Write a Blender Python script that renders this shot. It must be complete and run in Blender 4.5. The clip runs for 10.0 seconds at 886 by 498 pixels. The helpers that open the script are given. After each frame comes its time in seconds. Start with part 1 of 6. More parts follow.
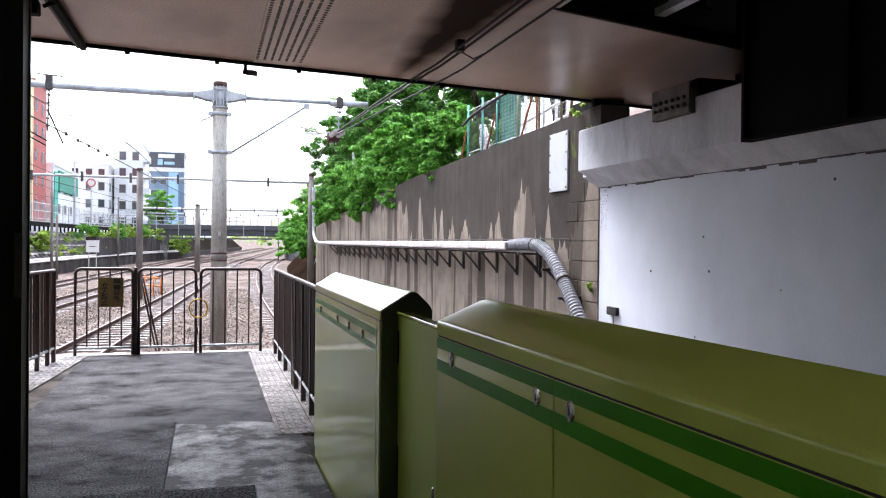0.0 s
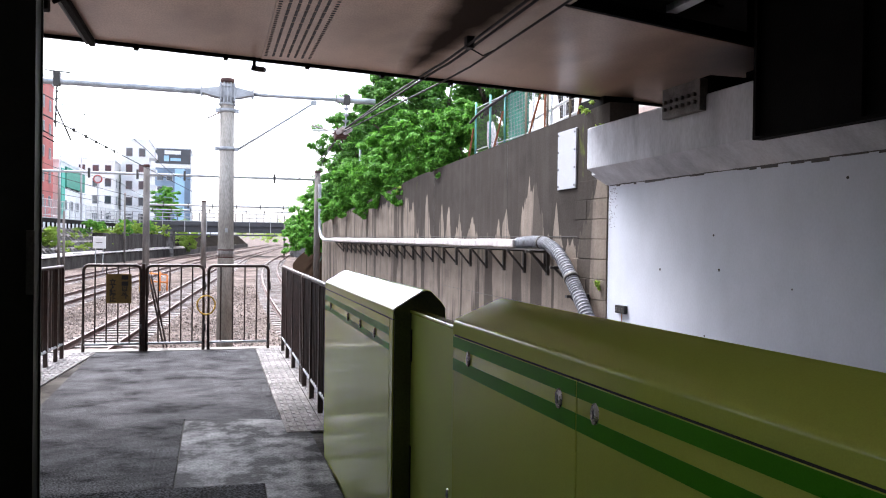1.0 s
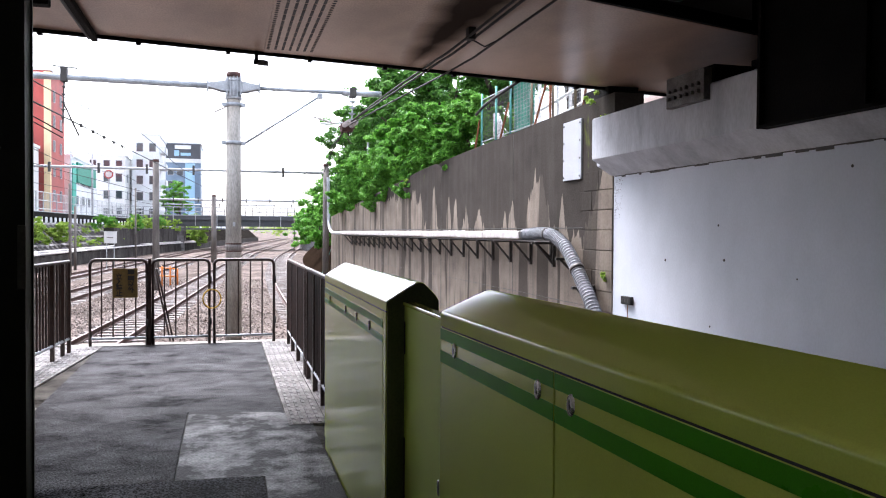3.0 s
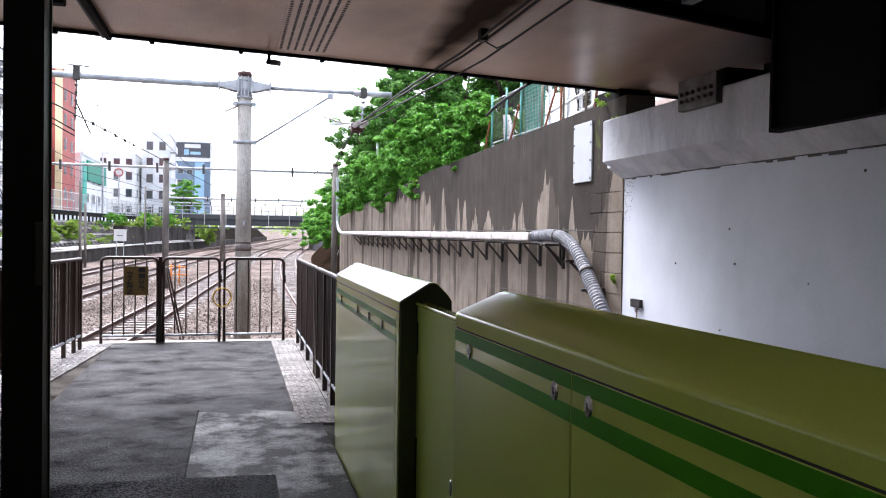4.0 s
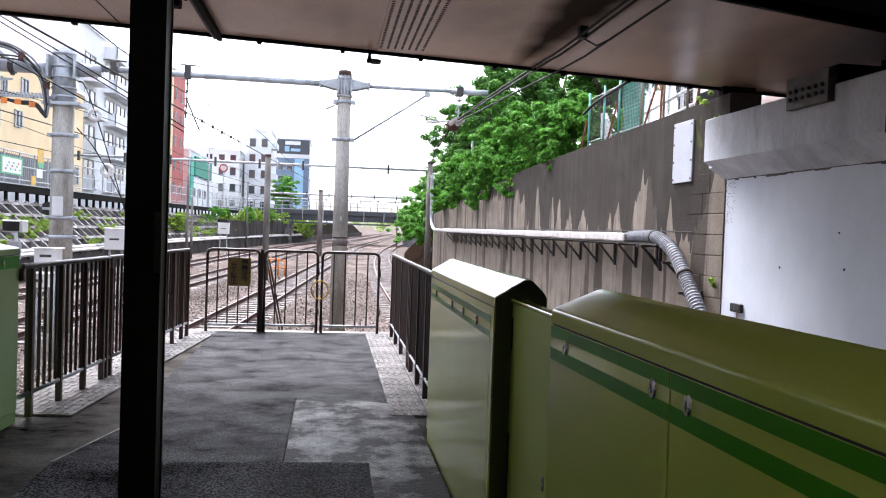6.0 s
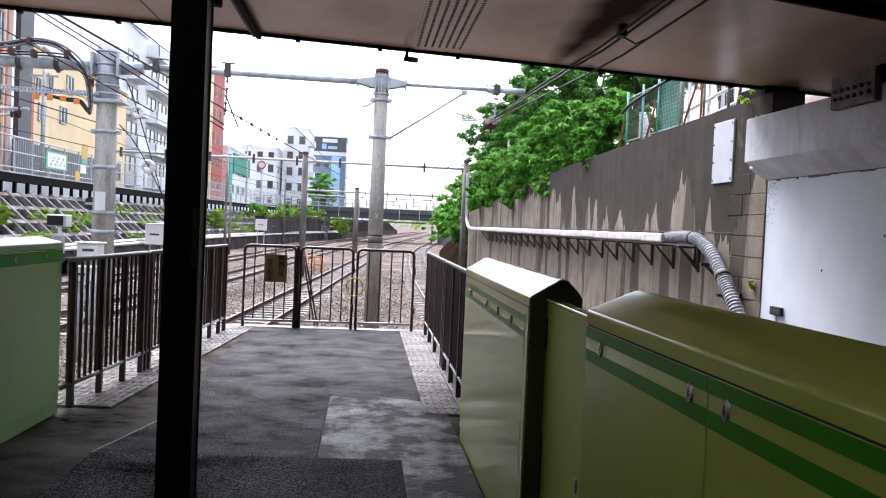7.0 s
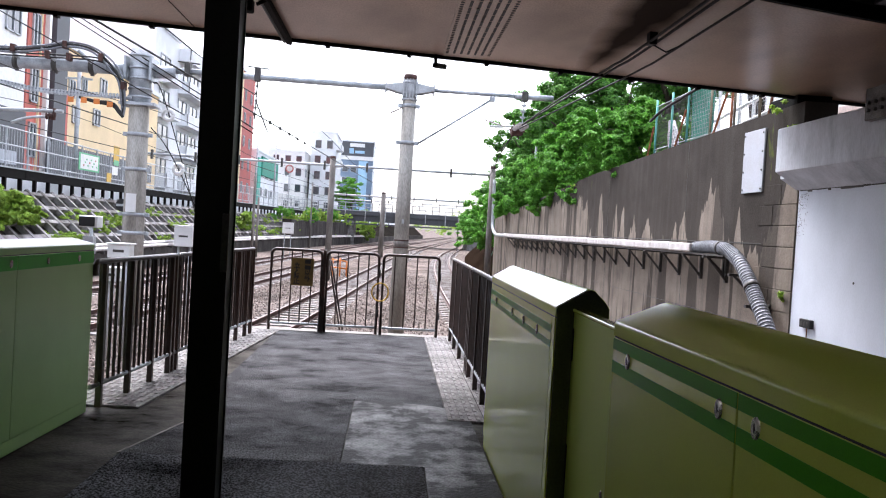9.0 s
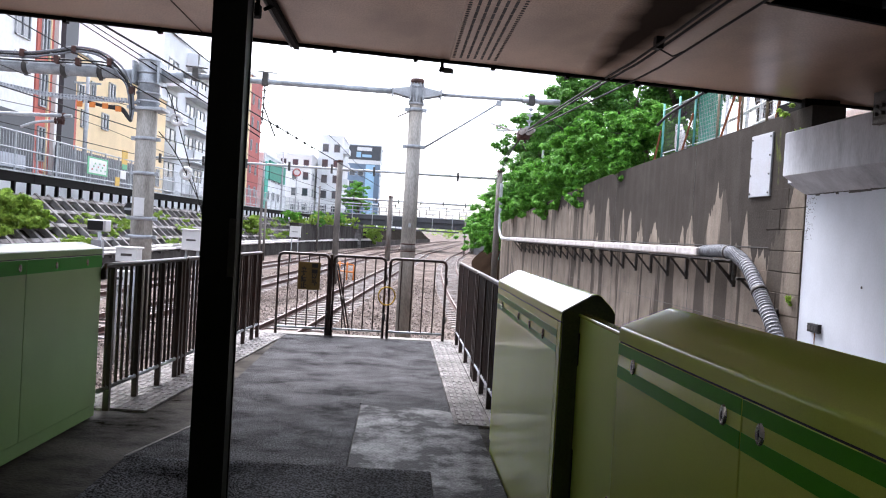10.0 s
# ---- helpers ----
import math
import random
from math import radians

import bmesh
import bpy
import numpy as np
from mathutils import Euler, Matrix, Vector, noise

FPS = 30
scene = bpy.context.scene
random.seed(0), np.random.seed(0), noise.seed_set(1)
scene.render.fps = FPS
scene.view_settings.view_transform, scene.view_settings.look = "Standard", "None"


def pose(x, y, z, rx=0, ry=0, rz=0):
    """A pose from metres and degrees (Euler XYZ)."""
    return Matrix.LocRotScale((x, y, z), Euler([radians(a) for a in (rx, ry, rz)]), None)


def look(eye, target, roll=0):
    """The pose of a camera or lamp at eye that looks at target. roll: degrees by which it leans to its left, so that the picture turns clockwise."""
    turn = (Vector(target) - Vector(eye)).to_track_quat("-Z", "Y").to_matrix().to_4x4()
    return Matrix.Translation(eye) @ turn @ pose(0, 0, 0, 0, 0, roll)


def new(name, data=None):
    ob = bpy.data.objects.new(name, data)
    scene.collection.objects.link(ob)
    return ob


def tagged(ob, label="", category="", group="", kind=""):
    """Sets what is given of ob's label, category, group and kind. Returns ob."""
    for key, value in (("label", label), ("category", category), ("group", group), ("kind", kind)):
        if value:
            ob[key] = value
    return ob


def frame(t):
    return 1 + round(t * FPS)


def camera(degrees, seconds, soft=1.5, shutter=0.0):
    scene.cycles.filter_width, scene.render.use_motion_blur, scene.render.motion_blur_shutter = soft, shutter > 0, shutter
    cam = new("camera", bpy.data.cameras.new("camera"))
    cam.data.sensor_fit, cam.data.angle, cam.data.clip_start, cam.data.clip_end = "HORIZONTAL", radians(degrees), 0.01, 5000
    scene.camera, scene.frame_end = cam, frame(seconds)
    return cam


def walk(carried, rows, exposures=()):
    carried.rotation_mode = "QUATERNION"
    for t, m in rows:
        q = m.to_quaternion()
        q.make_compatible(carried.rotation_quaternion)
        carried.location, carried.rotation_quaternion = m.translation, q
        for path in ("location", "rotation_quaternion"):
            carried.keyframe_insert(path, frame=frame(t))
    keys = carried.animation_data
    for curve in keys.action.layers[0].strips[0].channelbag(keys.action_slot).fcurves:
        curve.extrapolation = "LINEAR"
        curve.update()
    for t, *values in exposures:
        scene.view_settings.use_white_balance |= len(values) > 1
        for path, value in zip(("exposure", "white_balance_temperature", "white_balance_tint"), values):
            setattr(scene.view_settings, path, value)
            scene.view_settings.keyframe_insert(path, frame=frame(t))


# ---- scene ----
cam = camera(58.1, 10.0, soft=1.1)
PATH = [
    (0, (0.123, 0.01, 1.501), (0.687, 1.929, 1.486), 0.6),
    (0.5, (0.097, 0.028, 1.505), (0.655, 1.949, 1.488), 0.7),
    (1, (0.097, 0.049, 1.504), (0.648, 1.971, 1.482), 0.8),
    (1.5, (0.121, 0.038, 1.501), (0.661, 1.963, 1.474), 0.7),
    (2, (0.154, 0.036, 1.499), (0.687, 1.964, 1.466), 0.6),
    (2.5, (0.179, 0.04, 1.502), (0.708, 1.968, 1.461), 0.3),
    (4, (0.147, 0.036, 1.501), (0.654, 1.97, 1.462), 0.9),
    (4.5, (0.14, 0.042, 1.499), (0.61, 1.986, 1.457), 0.9),
    (5, (0.141, 0.033, 1.498), (0.553, 1.989, 1.458), 1.1),
    (5.5, (0.137, 0.025, 1.495), (0.487, 1.994, 1.449), 1.4),
    (6, (0.122, 0.005, 1.492), (0.403, 1.985, 1.443), 2.0),
    (7.5, (0.126, 0.018, 1.493), (0.299, 2.01, 1.435), 2.8),
    (8, (0.129, 0.017, 1.491), (0.288, 2.01, 1.437), 3.1),
    (8.5, (0.128, 0.021, 1.492), (0.273, 2.015, 1.441), 3.2),
    (9, (0.117, 0.016, 1.503), (0.247, 2.011, 1.457), 3.4),
    (9.5, (0.117, 0.014, 1.509), (0.238, 2.01, 1.467), 3.5),
    (10, (0.121, 0.007, 1.509), (0.233, 2.003, 1.471), 3.4),
]
walk(cam, [(t, look(eye, target, roll)) for t, eye, target, roll in PATH],
     exposures=((0, 1.98, 6120, 15), (4.5, 1.95, 6120, 15), (6.0, 1.84, 6120, 15), (7.5, 1.74, 6120, 15), (10, 1.74, 6120, 15)))

# ---- light ----
SUN_ELEV, SUN_ROT = radians(57), radians(-23)
world = bpy.data.worlds.new("sky")
scene.world = world
world.use_nodes = True
wn, wl = world.node_tree.nodes, world.node_tree.links
sky = wn.new("ShaderNodeTexSky")
sky.sky_type, sky.sun_disc = "NISHITA", False
sky.sun_elevation, sky.sun_rotation = SUN_ELEV, SUN_ROT
sky.dust_density = 4.0
grey = wn.new("ShaderNodeHueSaturation")
grey.inputs["Saturation"].default_value = 0.35
wl.new(sky.outputs["Color"], grey.inputs["Color"])
wl.new(grey.outputs["Color"], wn["Background"].inputs["Color"])
wn["Background"].inputs["Strength"].default_value = 0.215
sun_data = bpy.data.lights.new("sun", "SUN")
sun_data.energy, sun_data.angle, sun_data.color = 1.3, radians(30), (1.0, 0.98, 0.97)
sun = new("sun", sun_data)
sun.matrix_world = look((0, 0, 40), (-math.sin(SUN_ROT) * math.cos(SUN_ELEV) * 20, -math.cos(SUN_ROT) * math.cos(SUN_ELEV) * 20, 40 - 20 * math.sin(SUN_ELEV)))


# ---- mesh helpers ----
def box(bm, x0, x1, y0, y1, z0, z1, bevel=0.0, m=None):
    vs = [bm.verts.new((x, y, z)) for z in (z0, z1) for y in (y0, y1) for x in (x0, x1)]
    fs = [bm.faces.new([vs[i] for i in q]) for q in
          ((0, 2, 3, 1), (4, 5, 7, 6), (0, 1, 5, 4), (2, 6, 7, 3), (0, 4, 6, 2), (1, 3, 7, 5))]
    if bevel:
        es = list({e for f in fs for e in f.edges})
        out = bmesh.ops.bevel(bm, geom=es, offset=bevel, segments=2, affect="EDGES", profile=0.5)
        vs = list({v for f in out["faces"] for v in f.verts} | {v for v in vs if v.is_valid})
    if m is not None:
        bmesh.ops.transform(bm, matrix=m, verts=vs)
    return vs


def tube(bm, p0, p1, r0, r1=None, seg=10, caps=True):
    p0, p1 = Vector(p0), Vector(p1)
    r1 = r0 if r1 is None else r1
    q = (p1 - p0).to_track_quat("Z", "Y")
    rings = []
    for p, r in ((p0, r0), (p1, r1)):
        rings.append([bm.verts.new(p + q @ Vector((r * math.cos(2 * math.pi * i / seg), r * math.sin(2 * math.pi * i / seg), 0))) for i in range(seg)])
    for i in range(seg):
        f = bm.faces.new((rings[0][i], rings[0][(i + 1) % seg], rings[1][(i + 1) % seg], rings[1][i]))
        f.smooth = seg > 6
    if caps:
        bm.faces.new(rings[0][::-1]), bm.faces.new(rings[1])


def sweep(bm, pts, r, seg=8, caps=True):
    """A round bar along a line of points; r may be a list."""
    pts = [Vector(p) for p in pts]
    rs = r if isinstance(r, (list, tuple)) else [r] * len(pts)
    rings = []
    for i, p in enumerate(pts):
        d = pts[min(i + 1, len(pts) - 1)] - pts[max(i - 1, 0)]
        q = d.to_track_quat("Z", "Y")
        rings.append([bm.verts.new(p + q @ Vector((rs[i] * math.cos(2 * math.pi * k / seg), rs[i] * math.sin(2 * math.pi * k / seg), 0))) for k in range(seg)])
    for a, b in zip(rings, rings[1:]):
        for k in range(seg):
            f = bm.faces.new((a[k], a[(k + 1) % seg], b[(k + 1) % seg], b[k]))
            f.smooth = True
    if caps:
        bm.faces.new(rings[0][::-1]), bm.faces.new(rings[-1])


def prism(bm, outline, y0, y1, shear=0.0):
    """An outline of (x, z) drawn out along y."""
    a = [bm.verts.new((x, y0, z)) for x, z in outline]
    b = [bm.verts.new((x + shear * (y1 - y0), y1, z)) for x, z in outline]
    n = len(outline)
    for i in range(n):
        bm.faces.new((a[i], a[(i + 1) % n], b[(i + 1) % n], b[i]))
    bm.faces.new(a[::-1]), bm.faces.new(b)
    bmesh.ops.recalc_face_normals(bm, faces=bm.faces)


def rail_extrude(bm, outline, line):
    """An outline of (across, up) carried along a line of (x, y, z)."""
    rings = []
    for i, p in enumerate(line):
        d = Vector(line[min(i + 1, len(line) - 1)]) - Vector(line[max(i - 1, 0)])
        side = Vector((d.y, -d.x, 0)).normalized()
        rings.append([bm.verts.new(Vector(p) + side * u + Vector((0, 0, w))) for u, w in outline])
    n = len(outline)
    for a, b in zip(rings, rings[1:]):
        for k in range(n):
            bm.faces.new((a[k], a[(k + 1) % n], b[(k + 1) % n], b[k]))
    bm.faces.new(rings[0][::-1]), bm.faces.new(rings[-1])
    bmesh.ops.recalc_face_normals(bm, faces=bm.faces)


def slab(bm, corners, z0, z1):
    a = [bm.verts.new((x, y, z0)) for x, y in corners]
    b = [bm.verts.new((x, y, z1)) for x, y in corners]
    n = len(corners)
    for i in range(n):
        bm.faces.new((a[i], a[(i + 1) % n], b[(i + 1) % n], b[i]))
    bm.faces.new(a[::-1]), bm.faces.new(b)
    bmesh.ops.recalc_face_normals(bm, faces=bm.faces)


def thing(name, loc, label, category, group="", kind="", m=None):
    ob = tagged(new(name), label, category, group, kind)
    ob.matrix_world = m if m is not None else Matrix.Translation(loc)
    ob.empty_display_size = 0.1
    bpy.context.view_layer.update()
    return ob


def mesh_of(name, bm, mat):
    me = bpy.data.meshes.new(name)
    bm.to_mesh(me)
    bm.free()
    for mt in (mat if isinstance(mat, (list, tuple)) else [mat]):
        me.materials.append(mt)
    return me


def part(name, bm, mat, parent=None, label="", here=False):
    """Links a bmesh as one mesh object. Its coordinates are the world's unless here is set: then the parent's own."""
    ob = new(name, bm if isinstance(bm, bpy.types.Mesh) else mesh_of(name, bm, mat))
    if parent is not None:
        ob.parent = parent
        if not here:
            inv = Matrix.Identity(4)
            chain = parent
            while chain is not None:
                inv = inv @ chain.matrix_basis.inverted() if chain is parent else inv @ chain.matrix_basis.inverted()
                chain = chain.parent
            ob.data.transform(inv)
    if label:
        tagged(ob, label)
    return ob


def solid(name, bm, mat, label, category, kind="", group=""):
    return tagged(part(name, bm, mat), label, category, group, kind)


B = bmesh.new


# ---- materials ----
def mat(name, colour, rough=0.7, metal=0.0, vary=0.25, scale=3.0, fine=60.0, bump=0.15, second=None, mix=0.5, stretch=(1, 1, 1), spec=0.5, rand=0.0, coat=0.0, tight=0.12, swing=0.1, sheen=None, grit=(0.4, 1.0), ragged=0.5):
    """A surface of two tones, mottled at a coarse and a fine scale, with a fine relief."""
    m = bpy.data.materials.new(name)
    m.use_nodes = True
    n, l = m.node_tree.nodes, m.node_tree.links
    p = n["Principled BSDF"]
    p.inputs["Roughness"].default_value, p.inputs["Metallic"].default_value = rough, metal
    p.inputs["Specular IOR Level"].default_value = spec
    p.inputs["Coat Weight"].default_value = coat
    geo = n.new("ShaderNodeNewGeometry")
    mp = n.new("ShaderNodeMapping")
    mp.inputs["Scale"].default_value = stretch
    l.new(geo.outputs["Position"], mp.inputs["Vector"])
    big, small = n.new("ShaderNodeTexNoise"), n.new("ShaderNodeTexNoise")
    big.inputs["Scale"].default_value, small.inputs["Scale"].default_value = scale, fine
    big.inputs["Detail"].default_value, small.inputs["Detail"].default_value = 8, 2
    big.inputs["Roughness"].default_value = ragged
    for t in (big, small):
        l.new(mp.outputs["Vector"], t.inputs["Vector"])
    ramp = n.new("ShaderNodeValToRGB")
    c = Vector(colour)
    d = Vector(second) if second else c * (1 - vary)
    ramp.color_ramp.elements[0].position, ramp.color_ramp.elements[1].position = mix - tight, mix + tight
    ramp.color_ramp.elements[0].color, ramp.color_ramp.elements[1].color = (*d, 1), (*c, 1)
    l.new(big.outputs["Fac"], ramp.inputs["Fac"])
    mul = n.new("ShaderNodeMix")
    mul.data_type, mul.blend_type = "RGBA", "MULTIPLY"
    mul.inputs["Factor"].default_value = min(1.0, vary * 1.6)
    ramp2 = n.new("ShaderNodeValToRGB")
    ramp2.color_ramp.elements[0].position, ramp2.color_ramp.elements[1].position = (0.43, 0.59) if grit[1] > 1 else (0.36, 0.6)
    ramp2.color_ramp.elements[0].color, ramp2.color_ramp.elements[1].color = (grit[0], grit[0], grit[0], 1), (grit[1], grit[1], grit[1], 1)
    l.new(small.outputs["Fac"], ramp2.inputs["Fac"])
    l.new(ramp.outputs["Color"], mul.inputs["A"])
    l.new(ramp2.outputs["Color"], mul.inputs["B"])
    out = mul.outputs["Result"]
    if rand:
        info = n.new("ShaderNodeObjectInfo")
        hsv = n.new("ShaderNodeHueSaturation")
        mr = n.new("ShaderNodeMapRange")
        mr.inputs["To Min"].default_value, mr.inputs["To Max"].default_value = 1 - rand, 1 + rand
        l.new(info.outputs["Random"], mr.inputs["Value"])
        l.new(mr.outputs["Result"], hsv.inputs["Value"])
        l.new(out, hsv.inputs["Color"])
        out = hsv.outputs["Color"]
    l.new(out, p.inputs["Base Color"])
    if bump:
        b = n.new("ShaderNodeBump")
        b.inputs["Strength"].default_value, b.inputs["Distance"].default_value = bump, 0.02
        l.new(small.outputs["Fac"], b.inputs["Height"])
        l.new(b.outputs["Normal"], p.inputs["Normal"])
    if sheen:
        sr = n.new("ShaderNodeMapRange")
        sr.inputs["From Min"].default_value, sr.inputs["From Max"].default_value = mix - tight, mix + tight
        sr.inputs["To Min"].default_value, sr.inputs["To Max"].default_value = sheen
        l.new(big.outputs["Fac"], sr.inputs["Value"])
        l.new(sr.outputs["Result"], p.inputs["Specular IOR Level"])
    rr = n.new("ShaderNodeMapRange")
    rr.inputs["To Min"].default_value, rr.inputs["To Max"].default_value = max(0.02, rough - swing), min(1, rough + swing)
    l.new(big.outputs["Fac"], rr.inputs["Value"])
    l.new(rr.outputs["Result"], p.inputs["Roughness"])
    return m


ASPHALT = mat("asphalt", (0.052, 0.0515, 0.056), 0.62, 0, 0.9, 2.3, 85, 0.8, second=(0.009, 0.0085, 0.0095), stretch=(0.85, 1.15, 1), tight=0.13, sheen=(0.01, 0.12), swing=0.14, grit=(0.12, 2.1), ragged=0.74)
ASPHALT_ROUGH = mat("asphalt_coarse", (0.06, 0.062, 0.07), 0.68, 0, 1.0, 1.5, 80, 1.0, second=(0.024, 0.024, 0.027), sheen=(0.0, 0.05), grit=(0.1, 2.6), ragged=0.6)
PATCH = mat("mortar_patch", (0.23, 0.22, 0.22), 0.48, 0, 0.6, 1.9, 60, 0.3, second=(0.015, 0.013, 0.012), mix=0.565, stretch=(1.0, 0.9, 1), tight=0.11, sheen=(0.02, 0.22), swing=0.12, ragged=0.68)
CONCRETE = mat("platform_concrete", (0.066, 0.056, 0.042), 0.6, 0, 0.4, 1.8, 60, 0.2, second=(0.013, 0.011, 0.008), stretch=(0.8, 1.2, 1), tight=0.14, sheen=(0.0, 0.1), swing=0.1, ragged=0.64)
EDGE = mat("pale_concrete", (0.3, 0.285, 0.265), 0.75, 0, 0.3, 2, 60, 0.2, spec=0.1)
TILE = mat("tactile_tile_bed", (0.33, 0.315, 0.31), 0.8, 0, 0.4, 4, 60, 0.15, second=(0.17, 0.16, 0.157), rand=0.15, spec=0.05)
TILE_BAR = mat("tactile_tile_bar", (0.3, 0.29, 0.285), 0.7, 0, 0.25, 5, 60, 0.1, second=(0.21, 0.203, 0.2), rand=0.15, spec=0.1)
PALE_GREEN = mat("pale_green_paint", (0.56, 0.65, 0.12), 0.1, 0.0, 0.06, 1.2, 300, 0.002, spec=0.5, swing=0.03)
LEAF_PAINT = mat("sliding_leaf_paint", (0.5, 0.62, 0.11), 0.4, 0.0, 0.06, 1.2, 300, 0.004, spec=0.35, swing=0.05)
DEEP_GREEN = mat("deep_green_band", (0.06, 0.31, 0.006), 0.3, 0, 0.1, 2, 300, 0.01, spec=0.15)
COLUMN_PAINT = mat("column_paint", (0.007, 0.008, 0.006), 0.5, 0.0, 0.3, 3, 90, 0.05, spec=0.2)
# door green of the left side, with cool daylight put into the colour
COOL_LIT_GREEN = mat("cool_lit_green_paint", (0.41, 0.65, 0.27), 0.25, 0.0, 0.1, 1.2, 300, 0.006, swing=0.05)
# left doors' stripe green, brightened by the daylight put into it
LIT_BAND = mat("daylit_green_band", (0.03, 0.4, 0.012), 0.35, 0, 0.1, 2, 300, 0.01, spec=0.2)
DARK_GREEN = mat("dark_green_paint", (0.055, 0.066, 0.022), 0.35, 0.0, 0.3, 3, 90, 0.05)
BLACK = mat("black_rubber", (0.012, 0.012, 0.012), 0.6, 0, 0.3, 5, 80, 0.1)
BROWN = mat("brown_fence_paint", (0.055, 0.027, 0.02), 0.38, 0.0, 0.4, 8, 120, 0.12, second=(0.028, 0.016, 0.012))
STEEL = mat("galvanised_steel", (0.47, 0.5, 0.53), 0.45, 0.35, 0.3, 5, 90, 0.08)
ZINC = mat("grey_zinc", (0.5, 0.52, 0.54), 0.5, 0.2, 0.25, 5, 90, 0.08)
CHROME = mat("chrome", (0.62, 0.6, 0.56), 0.25, 0.9, 0.15, 20, 200, 0.03)
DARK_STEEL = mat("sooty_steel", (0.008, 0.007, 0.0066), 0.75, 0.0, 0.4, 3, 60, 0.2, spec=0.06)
WHITE_WALL = mat("white_painted_concrete", (0.67, 0.705, 0.775), 0.6, 0, 0.045, 0.55, 45, 0.05, second=(0.52, 0.555, 0.61), spec=0.15, tight=0.16, stretch=(1, 1, 0.7), ragged=0.62)
LEDGE = mat("ledge_concrete", (0.64, 0.665, 0.71), 0.7, 0, 0.1, 1.6, 45, 0.1, second=(0.38, 0.4, 0.44), spec=0.15, stretch=(1, 1, 0.35), tight=0.14, ragged=0.66)
POLE_DARK = mat("sooty_pole_concrete", (0.24, 0.22, 0.2), 0.85, 0, 0.3, 3, 50, 0.15, second=(0.12, 0.105, 0.095), stretch=(1, 1, 0.25))
POLE = mat("pole_concrete", (0.42, 0.4, 0.36), 0.8, 0, 0.3, 3, 50, 0.15, second=(0.25, 0.23, 0.2), stretch=(1, 1, 0.25))
BALLAST = mat("ballast", (0.215, 0.175, 0.156), 0.9, 0, 1.0, 0.45, 12, 1.0, second=(0.095, 0.074, 0.063), spec=0.03)
SLEEPER = mat("concrete_sleeper", (0.36, 0.34, 0.33), 0.85, 0, 0.35, 3, 30, 0.2, second=(0.2, 0.165, 0.15), rand=0.2, spec=0.1)
RUST = mat("rail_rust", (0.085, 0.034, 0.025), 0.8, 0.0, 0.4, 6, 60, 0.2)
SHINE = mat("rail_head", (0.11, 0.065, 0.052), 0.5, 0.3, 0.1, 4, 100, 0.03)
WHITE = mat("white_enamel", (0.75, 0.75, 0.74), 0.4, 0, 0.1, 4, 90, 0.03)
SOIL = mat("soil", (0.024, 0.016, 0.011), 0.95, 0, 0.4, 2, 30, 0.5, spec=0.0)


SPIRES = ((10.15, 2.9, 1.5), (11.93, 2.14, 3.2), (13.1, 2.62, 2.1), (12.85, 2.62, 2.1), (14.25, 2.2, 2.6), (14.65, 1.9, 1.8), (16.3, 2.02, 1.1), (17.25, 1.92, 1.0),
          (18.1, 2.42, 3.2), (18.72, 2.48, 3.4), (20.1, 2.85, 3.0), (21.7, 2.5, 1.2), (22.9, 2.6, 1.6), (24.5, 2.55, 0.8), (26.4, 2.6, 0.8), (29.5, 2.6, 0.3), (34.0, 2.6, 0.2), (38.5, 2.5, 0.2))


